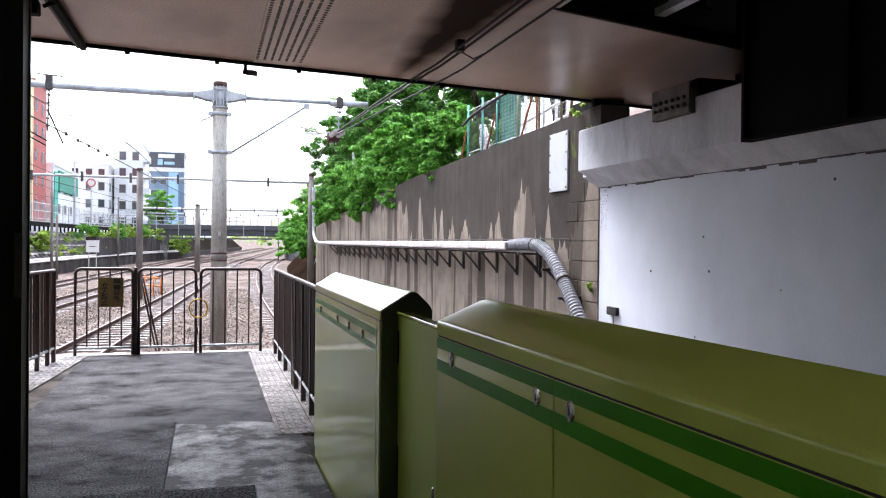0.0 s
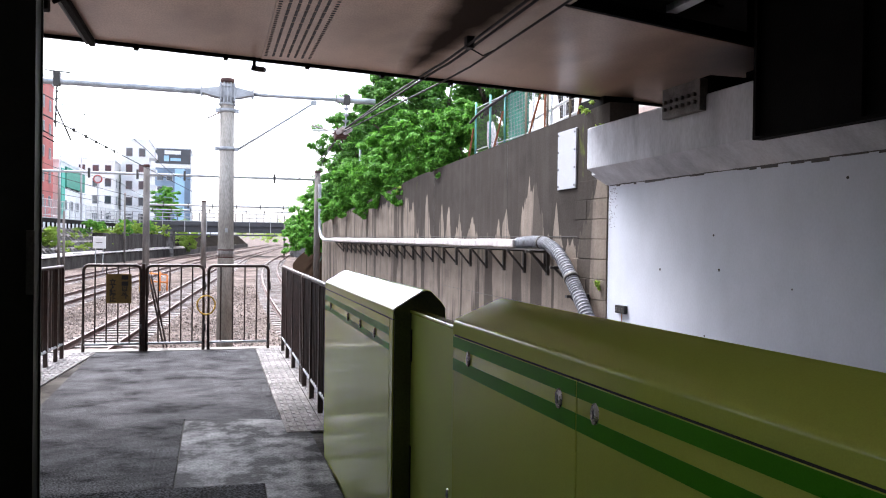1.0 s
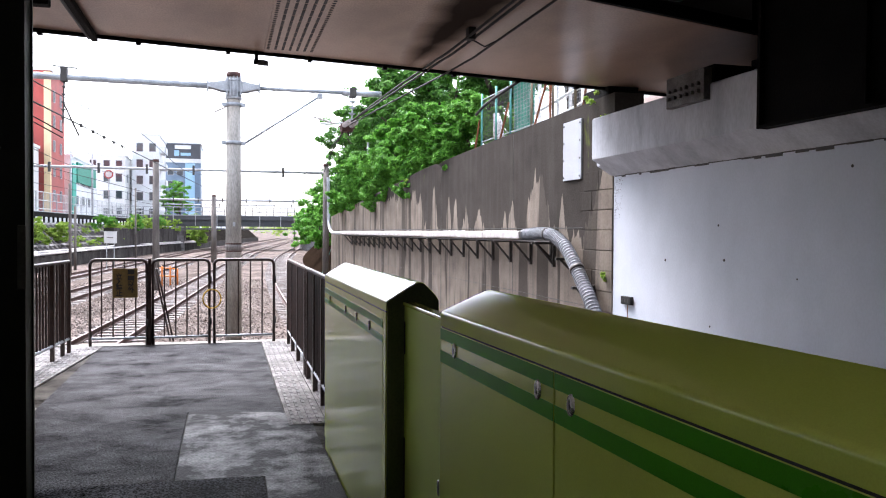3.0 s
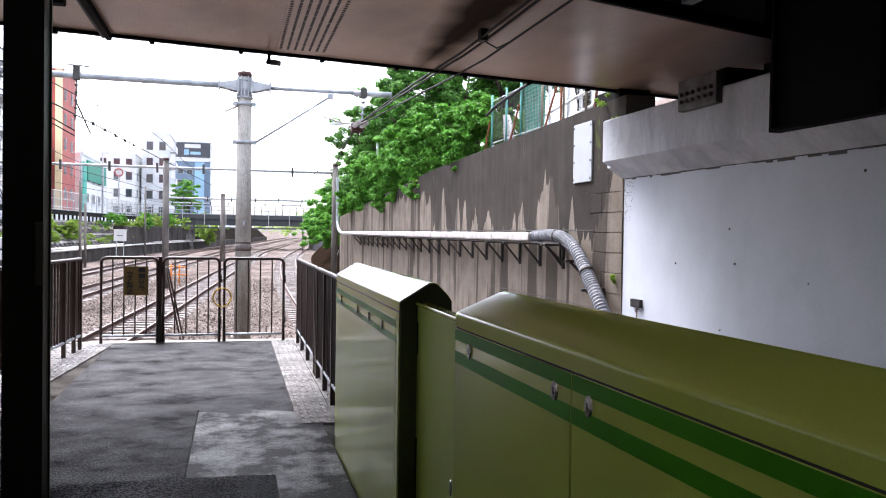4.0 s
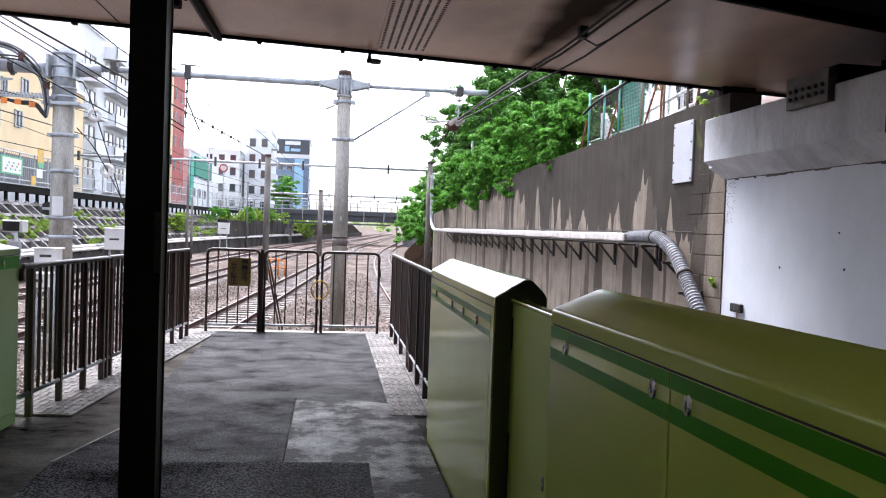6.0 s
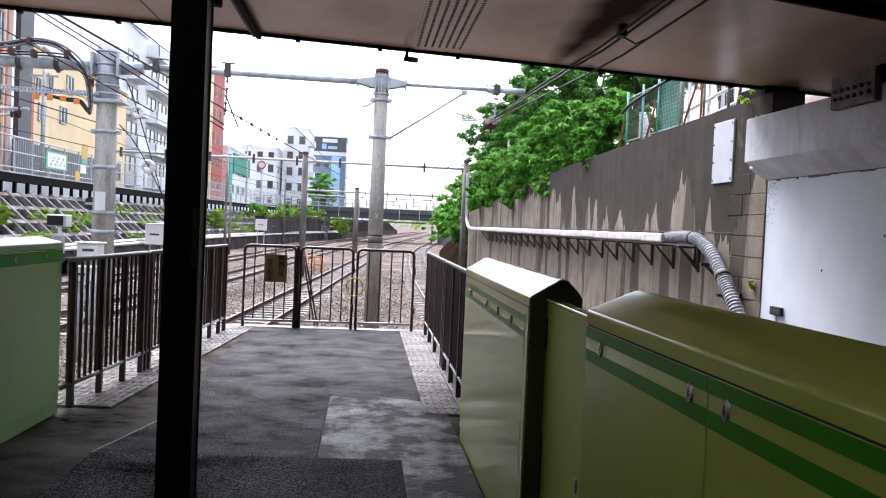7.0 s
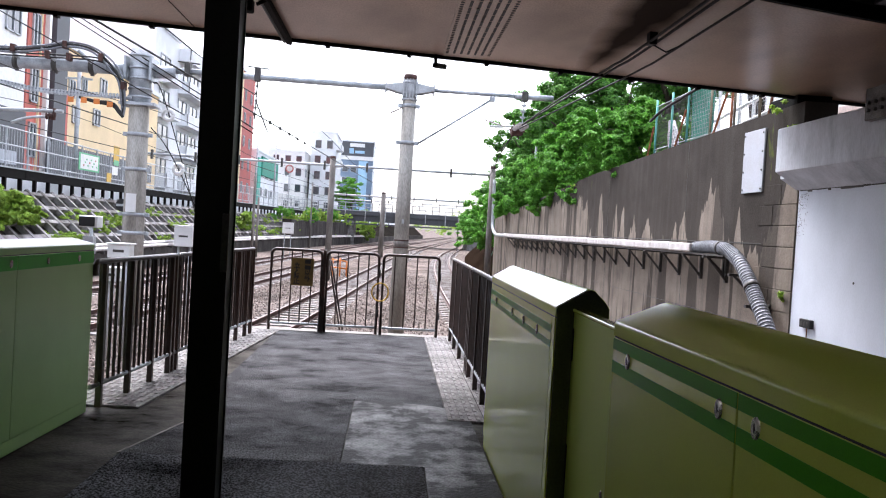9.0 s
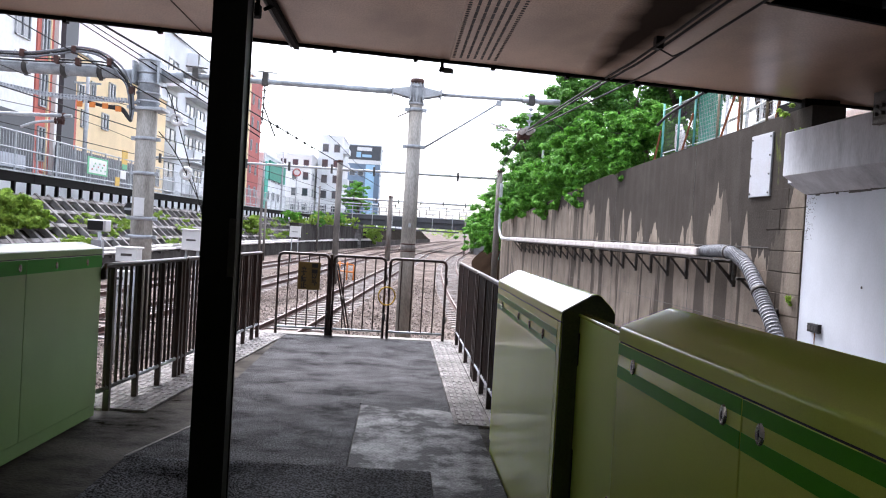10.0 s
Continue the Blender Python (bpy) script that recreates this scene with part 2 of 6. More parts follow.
def stained_wall():
    """Old concrete: dark weathering from above that ends in tall spikes, pale run-offs, pour joints."""
    m = bpy.data.materials.new("stained_concrete")
    m.use_nodes = True
    n, l = m.node_tree.nodes, m.node_tree.links
    p = n["Principled BSDF"]
    p.inputs["Roughness"].default_value = 0.9
    p.inputs["Specular IOR Level"].default_value = 0.06
    geo = n.new("ShaderNodeNewGeometry")
    sep = n.new("ShaderNodeSeparateXYZ")
    l.new(geo.outputs["Position"], sep.inputs["Vector"])

    def noise_of(scale, vec, detail=4):
        mp = n.new("ShaderNodeMapping")
        mp.inputs["Scale"].default_value = vec
        l.new(geo.outputs["Position"], mp.inputs["Vector"])
        t = n.new("ShaderNodeTexNoise")
        t.inputs["Scale"].default_value, t.inputs["Detail"].default_value = scale, detail
        l.new(mp.outputs["Vector"], t.inputs["Vector"])
        return t.outputs["Fac"]

    def op(kind, a, b, c=None):
        t = n.new("ShaderNodeMath")
        t.operation = kind
        for i, v in enumerate((a, b, c)):
            if v is None:
                continue
            if isinstance(v, (int, float)):
                t.inputs[i].default_value = v
            else:
                l.new(v, t.inputs[i])
        return t.outputs[0]

    def blend(fac, a, b):
        t = n.new("ShaderNodeMix")
        t.data_type = "RGBA"
        l.new(fac, t.inputs["Factor"])
        for key, v in (("A", a), ("B", b)):
            if isinstance(v, tuple):
                t.inputs[key].default_value = (*v, 1)
            else:
                l.new(v, t.inputs[key])
        return t.outputs["Result"]

    def step(v, lo, hi):
        t = n.new("ShaderNodeMapRange")
        t.inputs["From Min"].default_value, t.inputs["From Max"].default_value = lo, hi
        l.new(v, t.inputs["Value"])
        return t.outputs["Result"]

    jag = noise_of(6.5, (1, 1, 0.1), 6)
    broad = noise_of(1.2, (1, 1, 0.05), 3)
    mott = noise_of(2.2, (1, 1, 1), 7)
    fine = noise_of(30, (1, 1, 1), 4)
    yy, zz = sep.outputs["Y"], sep.outputs["Z"]
    # dry spires that the weathering has spared: middle, tip height, steepness
    top = op("MULTIPLY_ADD", broad, 0.5, 1.22)
    for mid, tip, steep in SPIRES:
        away = op("ABSOLUTE", op("SUBTRACT", yy, mid), 0.0)
        top = op("MAXIMUM", top, op("MULTIPLY_ADD", away, -steep, tip))
    far = op("MULTIPLY", step(yy, 21.0, 22.2), 2.62)
    top = op("MAXIMUM", top, far)
    line = op("SUBTRACT", zz, op("MULTIPLY_ADD", jag, 1.1, op("SUBTRACT", top, 0.58)))
    wet = step(line, -0.012, 0.012)
    pale = blend(mott, (0.13, 0.105, 0.084), (0.37, 0.318, 0.265))
    dark = blend(mott, (0.03, 0.025, 0.021), (0.088, 0.077, 0.067))
    col = blend(wet, pale, dark)
    runs = step(noise_of(2.3, (1, 1, 0.06), 8), 0.53, 0.57)
    col = blend(op("MULTIPLY", runs, 0.8), col, (0.055, 0.047, 0.04))
    drips = step(noise_of(6, (1, 1, 0.04), 4), 0.5, 0.72)
    col = blend(op("MULTIPLY", drips, 0.4), col, (0.085, 0.077, 0.068))
    near_end = op("MULTIPLY_ADD", op("ABSOLUTE", op("SUBTRACT", yy, 11.0), 0.0), -1.9, 0.62)
    tuft = op("MULTIPLY_ADD", op("ABSOLUTE", op("SUBTRACT", yy, 21.2), 0.0), -0.9, 0.55)
    damp = op("MAXIMUM", op("MULTIPLY", near_end, step(zz, 1.7, 2.5)), op("MULTIPLY", tuft, step(zz, 2.5, 2.8)))
    moss = step(op("ADD", op("MULTIPLY", damp, 0.6), noise_of(5, (1, 1, 0.45), 8)), 0.84, 0.98)
    col = blend(op("MULTIPLY", moss, 0.85), col, (0.13, 0.16, 0.03))
    grain = n.new("ShaderNodeMix")
    grain.data_type, grain.blend_type = "RGBA", "MULTIPLY"
    grain.inputs["Factor"].default_value = 0.45
    l.new(col, grain.inputs["A"])
    l.new(fine, grain.inputs["B"])
    l.new(grain.outputs["Result"], p.inputs["Base Color"])
    b = n.new("ShaderNodeBump")
    b.inputs["Strength"].default_value, b.inputs["Distance"].default_value = 0.25, 0.02
    l.new(fine, b.inputs["Height"])
    l.new(b.outputs["Normal"], p.inputs["Normal"])
    return m


STAINED = stained_wall()
SOFFIT = mat("soffit_panel_paint", (0.47, 0.335, 0.245), 0.3, 0.0, 0.25, 0.9, 60, 0.02, second=(0.28, 0.187, 0.132), mix=0.45, stretch=(1, 0.5, 1), spec=0.28)


def dark_band_over_wires(m):
    """A dark, dull band on the soffit along the trolley wires, with a ragged edge."""
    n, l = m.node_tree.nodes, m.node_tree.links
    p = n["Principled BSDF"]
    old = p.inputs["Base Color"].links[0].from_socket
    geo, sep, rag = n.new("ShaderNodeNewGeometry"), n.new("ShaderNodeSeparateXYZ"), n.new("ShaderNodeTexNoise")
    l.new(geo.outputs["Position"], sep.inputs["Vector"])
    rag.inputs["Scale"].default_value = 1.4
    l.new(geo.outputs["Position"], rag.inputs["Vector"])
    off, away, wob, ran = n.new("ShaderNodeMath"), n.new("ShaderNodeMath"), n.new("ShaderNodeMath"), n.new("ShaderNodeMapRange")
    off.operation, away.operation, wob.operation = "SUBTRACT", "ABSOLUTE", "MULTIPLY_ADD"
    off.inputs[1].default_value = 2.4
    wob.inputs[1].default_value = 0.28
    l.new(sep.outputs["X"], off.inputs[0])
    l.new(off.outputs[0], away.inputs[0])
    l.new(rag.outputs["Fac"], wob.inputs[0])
    # the band narrows towards the edge of the deck
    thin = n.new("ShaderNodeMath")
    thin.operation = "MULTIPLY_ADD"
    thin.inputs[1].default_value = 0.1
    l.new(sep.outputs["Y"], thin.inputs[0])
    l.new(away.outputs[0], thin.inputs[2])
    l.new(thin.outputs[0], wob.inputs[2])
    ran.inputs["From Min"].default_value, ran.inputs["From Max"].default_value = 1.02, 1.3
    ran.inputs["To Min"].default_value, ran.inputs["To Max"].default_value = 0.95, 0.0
    coarse = n.new("ShaderNodeMapRange")
    coarse.inputs["To Min"].default_value, coarse.inputs["To Max"].default_value = 0.3, 0.9
    l.new(ran.outputs["Result"], coarse.inputs["Value"])
    l.new(coarse.outputs["Result"], p.inputs["Roughness"])
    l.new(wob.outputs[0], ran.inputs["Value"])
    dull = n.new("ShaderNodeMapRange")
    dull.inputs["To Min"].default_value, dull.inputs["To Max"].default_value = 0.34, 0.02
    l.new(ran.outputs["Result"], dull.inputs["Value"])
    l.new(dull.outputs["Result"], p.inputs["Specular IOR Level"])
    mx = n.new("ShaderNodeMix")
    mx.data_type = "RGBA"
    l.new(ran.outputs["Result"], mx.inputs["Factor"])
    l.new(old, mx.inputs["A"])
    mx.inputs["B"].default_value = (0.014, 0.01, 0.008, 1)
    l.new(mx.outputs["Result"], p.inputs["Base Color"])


dark_band_over_wires(SOFFIT)


# ---- ground and tracks ----
RAIL_Z, BED_Z, GROUND_Z = -1.1, -1.3, -1.36
bm = B()
box(bm, -900, 900, -60, 2500, GROUND_Z - 0.5, GROUND_Z)
solid("ground", bm, BALLAST, "pale brown gravelly ground of the railway cutting", "ground", "structure")


def right_line(y):
    if y < 20:
        return 2.85
    return 2.85 + 0.00075 * (y - 20) ** 2 if y < 100 else 7.65 + 0.12 * (y - 100)


def left_line(y, off=0.0):
    return (-2.65 + 0.074 * (y - 22) if y < 100 else 3.12 + 0.115 * (y - 100)) - off


def railway(line, y0, y1, label, sleepers):
    ys = [y0 + i * 4.0 for i in range(int((y1 - y0) / 4) + 1)]
    mid = [Vector((line(y), y, RAIL_Z)) for y in ys]
    root = thing("railway_track", (line(y0), y0, BED_Z), label, "railway track", "parallel railway tracks", "structure")
    bm = B()
    rail_extrude(bm, [(-2.1, -0.06), (-1.4, 0.025), (1.4, 0.025), (2.1, -0.06)], [(p.x, p.y, BED_Z) for p in mid])
    part("ballast_bed", bm, BALLAST, root, "grey brown crushed-stone ballast")
    for s in (-0.566, 0.566):
        line3 = []
        for i, p in enumerate(mid):
            d = mid[min(i + 1, len(mid) - 1)] - mid[max(i - 1, 0)]
            side = Vector((d.y, -d.x, 0)).normalized()
            line3.append(tuple(p + side * s))
        bm = B()
        rail_extrude(bm, [(-0.064, -0.15), (-0.064, -0.135), (-0.009, -0.12), (-0.009, -0.04), (-0.033, -0.03), (-0.033, -0.003), (0.033, -0.003), (0.033, -0.03), (0.009, -0.04), (0.009, -0.12), (0.064, -0.135), (0.064, -0.15)], line3)
        ob = part("rail", bm, RUST, root, "rusty steel rail with a shiny head")
        bm = B()
        rail_extrude(bm, [(-0.03, -0.003), (-0.024, 0.0), (0.024, 0.0), (0.03, -0.003)], line3)
        part("rail_head", bm, SHINE, root, "polished running surface")
    bm = B()
    prism(bm, [(-1.0, -0.1), (-1.0, 0.04), (-0.95, 0.06), (0.95, 0.06), (1.0, 0.04), (1.0, -0.1)], -0.12, 0.12)
    me = mesh_of("sleeper", bm, SLEEPER)
    y = max(y0, 9.0)
    count = 0
    while y < y1 and count < sleepers:
        ob = part("sleeper", me, None, root, here=True)
        a = math.atan2(line(y + 1) - line(y - 1), 2)
        ob.matrix_local = root.matrix_basis.inverted() @ pose(line(y), y, BED_Z - 0.005, 0, 0, -math.degrees(a))
        y += 0.62
        count += 1


railway(right_line, -22, 330, "rusty rails on sleepers beside the retaining wall, curving away", 150)
railway(left_line, -22, 330, "rusty rails on pale sleepers running past the platform end", 150)
railway(lambda y: left_line(y, 4.3), -22, 330, "dark rails on stone ballast in the middle of the cutting", 100)
railway(lambda y: left_line(y, 8.0), -22, 330, "dark rails on stone ballast below the embankment", 100)

# ---- platform ----
PL_END = 11.32


def left_edge(y):
    return -2.46 + 0.085 * (y - 6)


bm = B()
slab(bm, [(left_edge(-22), -22), (1.36, -22), (1.36, PL_END), (left_edge(PL_END), PL_END)], -1.35, -0.012)
solid("platform", bm, CONCRETE, "grey concrete railway platform with worn edges", "platform", "structure")


def paving(name, corners, mt, label, top=0.0):
    bm = B()
    slab(bm, corners, -0.02, top)
    return solid(name, bm, mt, label, "paving", "structure")


paving("asphalt_paving", [(-1.5, 5.085), (-0.13, 5.04), (-0.13, 6.93), (0.545, 6.79), (0.58, 6.28), (0.64, 6.28), (0.64, 11.1), (-1.37, 11.1), (-1.36, 7.4), (-1.28, 6.0)], ASPHALT, "worn dark grey asphalt with lighter scuffs")
paving("asphalt_repair", [(-1.56, -22), (0.4, -22), (0.4, 5.01), (-0.12, 5.035), (-1.5, 5.08)], ASPHALT_ROUGH, "coarse black asphalt repair", 0.004)
paving("mortar_patch", [(-0.12, 5.045), (0.408, 5.02), (0.408, -22), (0.83, -22), (0.83, 6.6), (0.545, 6.785), (0.425, 6.81), (-0.118, 6.925)], PATCH, "smooth pale mortar patch, stained and damp", 0.002)
paving("joint_line", [(-1.52, 5.088), (-1.503, 5.088), (-1.284, 5.99), (-1.364, 7.4), (-1.376, 7.4), (-1.297, 6.0)], EDGE, "pale mortar line along the asphalt", 0.001)
paving("end_kerb", [(left_edge(11.1) + 0.3, 11.1), (1.36, 11.1), (1.36, PL_END), (left_edge(PL_END), PL_END)], EDGE, "pale concrete kerb at the platform end", 0.006)

# ---- abutment and retaining wall ----
W = 5.4
bm = B()
box(bm, W, W + 1.2, -25, 10.16, -1.4, 2.32)
solid("abutment_wall", bm, WHITE_WALL, "white painted concrete abutment with hairline cracks", "abutment", "structure")
# dark wall added to stop daylight leaking in over the ledge
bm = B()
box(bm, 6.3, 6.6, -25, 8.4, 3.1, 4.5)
solid("leak_block_wall", bm, DARK_STEEL, "dark wall added behind the bearing ledge to keep light out", "wall", "structure")
# unseen block added on the west side to darken the near parts
bm = B()
box(bm, -13.8, -12.75, -25, 7.0, -1.4, 3.58)
solid("west_light_block", bm, LEDGE, "unseen concrete block added across the tracks to cut side light", "abutment", "structure")
bm = B()
prism(bm, [(W, 2.3), (5.1, 2.53), (5.1, 3.08), (5.12, 3.1), (6.6, 3.1), (6.6, 2.3)], -25, 10.36)
for v in bm.verts:
    if v.co.y > 10 and v.co.z < 2.4:
        v.co.y = 10.2
es = [e for e in bm.edges if all(abs(v.co.x - 5.1) < 0.03 and v.co.y > 10 for v in e.verts)]
bmesh.ops.bevel(bm, geom=es, offset=0.12, segments=4, affect="EDGES")
solid("bearing_ledge", bm, LEDGE, "projecting pale concrete bearing ledge with a chamfered underside", "ledge", "structure")


def wall_top(y):
    return 3.45 - 0.021 * (y - 11.3) if y < 21.3 else 3.24 - 0.049 * (y - 21.3)


bm = B()
ys = [10.16 + i * (41 - 10.16) / 40 for i in range(41)]
rings = []
for y in ys:
    t = wall_top(y)
    rings.append([bm.verts.new(c) for c in ((W, y, -1.4), (W, y, t), (W + 0.45, y, t), (W + 0.45, y, -1.4))])
for a, b in zip(rings, rings[1:]):
    for k in range(4):
        bm.faces.new((a[k], a[(k + 1) % 4], b[(k + 1) % 4], b[k]))
bm.faces.new(rings[0]), bm.faces.new(rings[-1][::-1])
bmesh.ops.recalc_face_normals(bm, faces=bm.faces)
old_wall = solid("retaining_wall", bm, STAINED, "tall concrete retaining wall with dark weathering and pale streaks", "retaining wall", "structure")

# earth behind the wall and the bank beyond its end
bm = B()
rings = []
for i in range(60):
    y = 10.3 + i * 5
    if y < 41:
        pr = [(W + 0.4, wall_top(y) - 0.15), (W + 3, wall_top(y) + 0.1), (W + 60, wall_top(y) + 0.6)]
    else:
        k = right_line(y) + 2.0
        pr = [(k, GROUND_Z), (k + 4.5, 2.6), (k + 60, 3.4)]
    rings.append([bm.verts.new((pr[0][0], y, -1.5))] + [bm.verts.new((x, y, z)) for x, z in pr])
for a, b in zip(rings, rings[1:]):
    for k in range(3):
        bm.faces.new((a[k], a[k + 1], b[k + 1], b[k]))
bmesh.ops.recalc_face_normals(bm, faces=bm.faces)
solid("bank", bm, SOIL, "dark earth bank behind the retaining wall", "bank", "structure")

# ---- bridge over the platform ----
SOF = 3.6


def deck_edge(x):
    return 9.54 + 0.184 * x


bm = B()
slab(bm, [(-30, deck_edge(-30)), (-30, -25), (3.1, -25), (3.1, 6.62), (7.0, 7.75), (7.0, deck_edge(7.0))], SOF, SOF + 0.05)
solid("ceiling", bm, SOFFIT, "brown painted soffit panels under the road bridge, glossy with a dark band", "ceiling", "structure")
bm = B()
slab(bm, [(-30, deck_edge(-30) + 0.02), (-30, -25), (7.6, -25), (7.6, deck_edge(7.6) + 0.02)], SOF + 0.95, SOF + 1.35)
slab(bm, [(-30, deck_edge(-30) + 0.02), (-30, deck_edge(-30) - 0.2), (7.6, deck_edge(7.6) - 0.2), (7.6, deck_edge(7.6) + 0.02)], SOF + 0.03, SOF + 0.95)
solid("bridge_deck", bm, DARK_STEEL, "dark steel deck of the road bridge overhead", "bridge", "structure")

# unseen wall added behind the camera, shutting out light from the south
bm = B()
box(bm, -30, 7.6, -25.4, -25, -1.4, 4.6)
solid("south_light_block", bm, LEDGE, "unseen wall added behind the camera to shut out the sky", "wall", "structure")

# ---- more materials ----
GLASS = mat("dark_window_glass", (0.05, 0.06, 0.07), 0.08, 0, 0.2, 0.5, 20, 0.0, spec=0.8)
SALMON = mat("salmon_render", (0.6, 0.17, 0.13), 0.8, 0, 0.15, 0.4, 30, 0.05)
YELLOW = mat("yellow_render", (0.86, 0.67, 0.4), 0.8, 0, 0.12, 0.4, 30, 0.05)
GREYW = mat("grey_white_render", (0.83, 0.85, 0.87), 0.8, 0, 0.15, 0.4, 30, 0.05)
CHARCOAL = mat("charcoal_cladding", (0.08, 0.085, 0.095), 0.6, 0, 0.2, 0.6, 30, 0.05)
BRICKRED = mat("red_tile_cladding", (0.45, 0.09, 0.075), 0.7, 0, 0.2, 0.6, 30, 0.05)
HOTEL_BLUE = mat("blue_cladding", (0.16, 0.23, 0.32), 0.4, 0, 0.15, 0.4, 30, 0.02)
SKY_BLUE = mat("light_blue_cladding", (0.36, 0.58, 0.76), 0.4, 0, 0.15, 0.4, 30, 0.02)
TEAL = mat("teal_sheet", (0.02, 0.4, 0.3), 0.6, 0, 0.15, 2, 40, 0.1)
GREEN_BOARD = mat("green_mesh_sheet", (0.04, 0.32, 0.22), 0.7, 0, 0.3, 3, 60, 0.2)
ORANGE = mat("orange_paint", (0.75, 0.22, 0.03), 0.5, 0, 0.2, 5, 60, 0.05)
YELLOW_PAINT = mat("yellow_paint", (0.7, 0.42, 0.04), 0.5, 0, 0.2, 5, 60, 0.05)
RUSTY = mat("rusty_rod", (0.42, 0.16, 0.07), 0.8, 0.2, 0.4, 10, 80, 0.2)
RAW_POST = mat("unpainted_post", (0.34, 0.29, 0.2), 0.7, 0, 0.3, 5, 60, 0.1)
PINKISH = mat("pale_pink_concrete", (0.62, 0.5, 0.45), 0.85, 0, 0.2, 2, 40, 0.1, second=(0.45, 0.36, 0.33))
SIGN_YELLOW = mat("faded_sign_yellow", (0.21, 0.135, 0.033), 0.6, 0, 0.2, 6, 60, 0.03)
BRACKET_GREY = mat("dark_bracket", (0.07, 0.065, 0.06), 0.6, 0.2, 0.3, 6, 60, 0.1)
HOSE = mat("ribbed_grey_hose", (0.22, 0.23, 0.255), 0.6, 0, 0.3, 8, 60, 0.1)
PIPE_WHITE = mat("pale_conduit", (0.66, 0.63, 0.62), 0.45, 0, 0.15, 4, 80, 0.04, second=(0.5, 0.46, 0.44))
HOSE_RIB = mat("pale_hose_rib", (0.27, 0.28, 0.31), 0.6, 0, 0.5, 5, 60, 0.1, second=(0.17, 0.18, 0.2))
SHEET_GREY = mat("weathered_grey_sheet", (0.46, 0.485, 0.53), 0.6, 0, 0.15, 3, 60, 0.05, second=(0.44, 0.45, 0.48), ragged=0.65, spec=0.2)
BEARING = mat("dull_bearing_steel", (0.13, 0.12, 0.115), 0.6, 0.1, 0.4, 5, 60, 0.2, second=(0.07, 0.06, 0.055))
WIRE = mat("black_wire", (0.012, 0.011, 0.011), 0.8, 0.0, 0.2, 5, 50, 0.0)
INSUL = mat("porcelain", (0.5, 0.45, 0.42), 0.25, 0, 0.2, 6, 60, 0.0)
LATTICE = mat("weathered_lattice_concrete", (0.33, 0.315, 0.31), 0.9, 0, 0.35, 1.2, 30, 0.3, second=(0.11, 0.1, 0.092), spec=0.05)
SOOTY = mat("sooty_concrete", (0.085, 0.078, 0.072), 0.9, 0, 0.4, 0.9, 20, 0.3, second=(0.035, 0.03, 0.028), stretch=(1, 1, 0.3), spec=0.05)
DARK_SOIL = mat("dark_bank_soil", (0.03, 0.026, 0.022), 0.95, 0, 0.5, 1.0, 20, 0.5, spec=0.0)
BARK = mat("bark", (0.1, 0.075, 0.055), 0.9, 0, 0.4, 6, 40, 0.5)
TEXT_BLACK = mat("sign_lettering", (0.02, 0.02, 0.02), 0.6, 0, 0.1, 5, 50, 0.0)
GREEN_SIGN = mat("green_sign_paint", (0.1, 0.42, 0.2), 0.5, 0, 0.1, 3, 40, 0.0)
TEAL_POST = mat("teal_post_paint", (0.12, 0.4, 0.34), 0.5, 0.1, 0.2, 5, 60, 0.05)

lamp_glow = bpy.data.materials.new("lamp_glow")
lamp_glow.use_nodes = True
lamp_glow.node_tree.nodes["Principled BSDF"].inputs["Emission Color"].default_value = (1.0, 0.95, 0.85, 1)
lamp_glow.node_tree.nodes["Principled BSDF"].inputs["Emission Strength"].default_value = 18.0


def foliage(name, light, dark):
    m = bpy.data.materials.new(name)
    m.use_nodes = True
    n, l = m.node_tree.nodes, m.node_tree.links
    p = n["Principled BSDF"]
    p.inputs["Roughness"].default_value = 0.6
    p.inputs["Specular IOR Level"].default_value = 0.18
    geo = n.new("ShaderNodeNewGeometry")
    big = n.new("ShaderNodeTexNoise")
    big.inputs["Scale"].default_value = 0.8
    l.new(geo.outputs["Position"], big.inputs["Vector"])
    add = n.new("ShaderNodeMath")
    add.operation = "MULTIPLY_ADD"
    add.inputs[1].default_value = 0.6
    l.new(geo.outputs["Random Per Island"], add.inputs[0])
    half = n.new("ShaderNodeMath")
    half.operation = "MULTIPLY"
    half.inputs[1].default_value = 0.5
    l.new(big.outputs["Fac"], half.inputs[0])
    l.new(half.outputs[0], add.inputs[2])
    ramp = n.new("ShaderNodeValToRGB")
    ramp.color_ramp.elements[0].position, ramp.color_ramp.elements[1].position = 0.2, 0.85
    ramp.color_ramp.elements[0].color, ramp.color_ramp.elements[1].color = (*dark, 1), (*light, 1)
    l.new(add.outputs[0], ramp.inputs["Fac"])
    l.new(ramp.outputs["Color"], p.inputs["Base Color"])
    tr = n.new("ShaderNodeBsdfTranslucent")
    l.new(ramp.outputs["Color"], tr.inputs["Color"])
    mixs = n.new("ShaderNodeMixShader")
    mixs.inputs["Fac"].default_value = 0.3
    l.new(p.outputs["BSDF"], mixs.inputs[1])
    l.new(tr.outputs["BSDF"], mixs.inputs[2])
    l.new(mixs.outputs["Shader"], n["Material Output"].inputs["Surface"])
    return m


LEAF = foliage("broad_leaves", (0.17, 0.43, 0.05), (0.04, 0.15, 0.018))
# shaded copy of the leaf green, darkened for the back trees
LEAF_SHADED = foliage("shaded_leaves", (0.125, 0.31, 0.045), (0.032, 0.105, 0.02))
WEED = foliage("weeds", (0.37, 0.52, 0.08), (0.13, 0.24, 0.035))


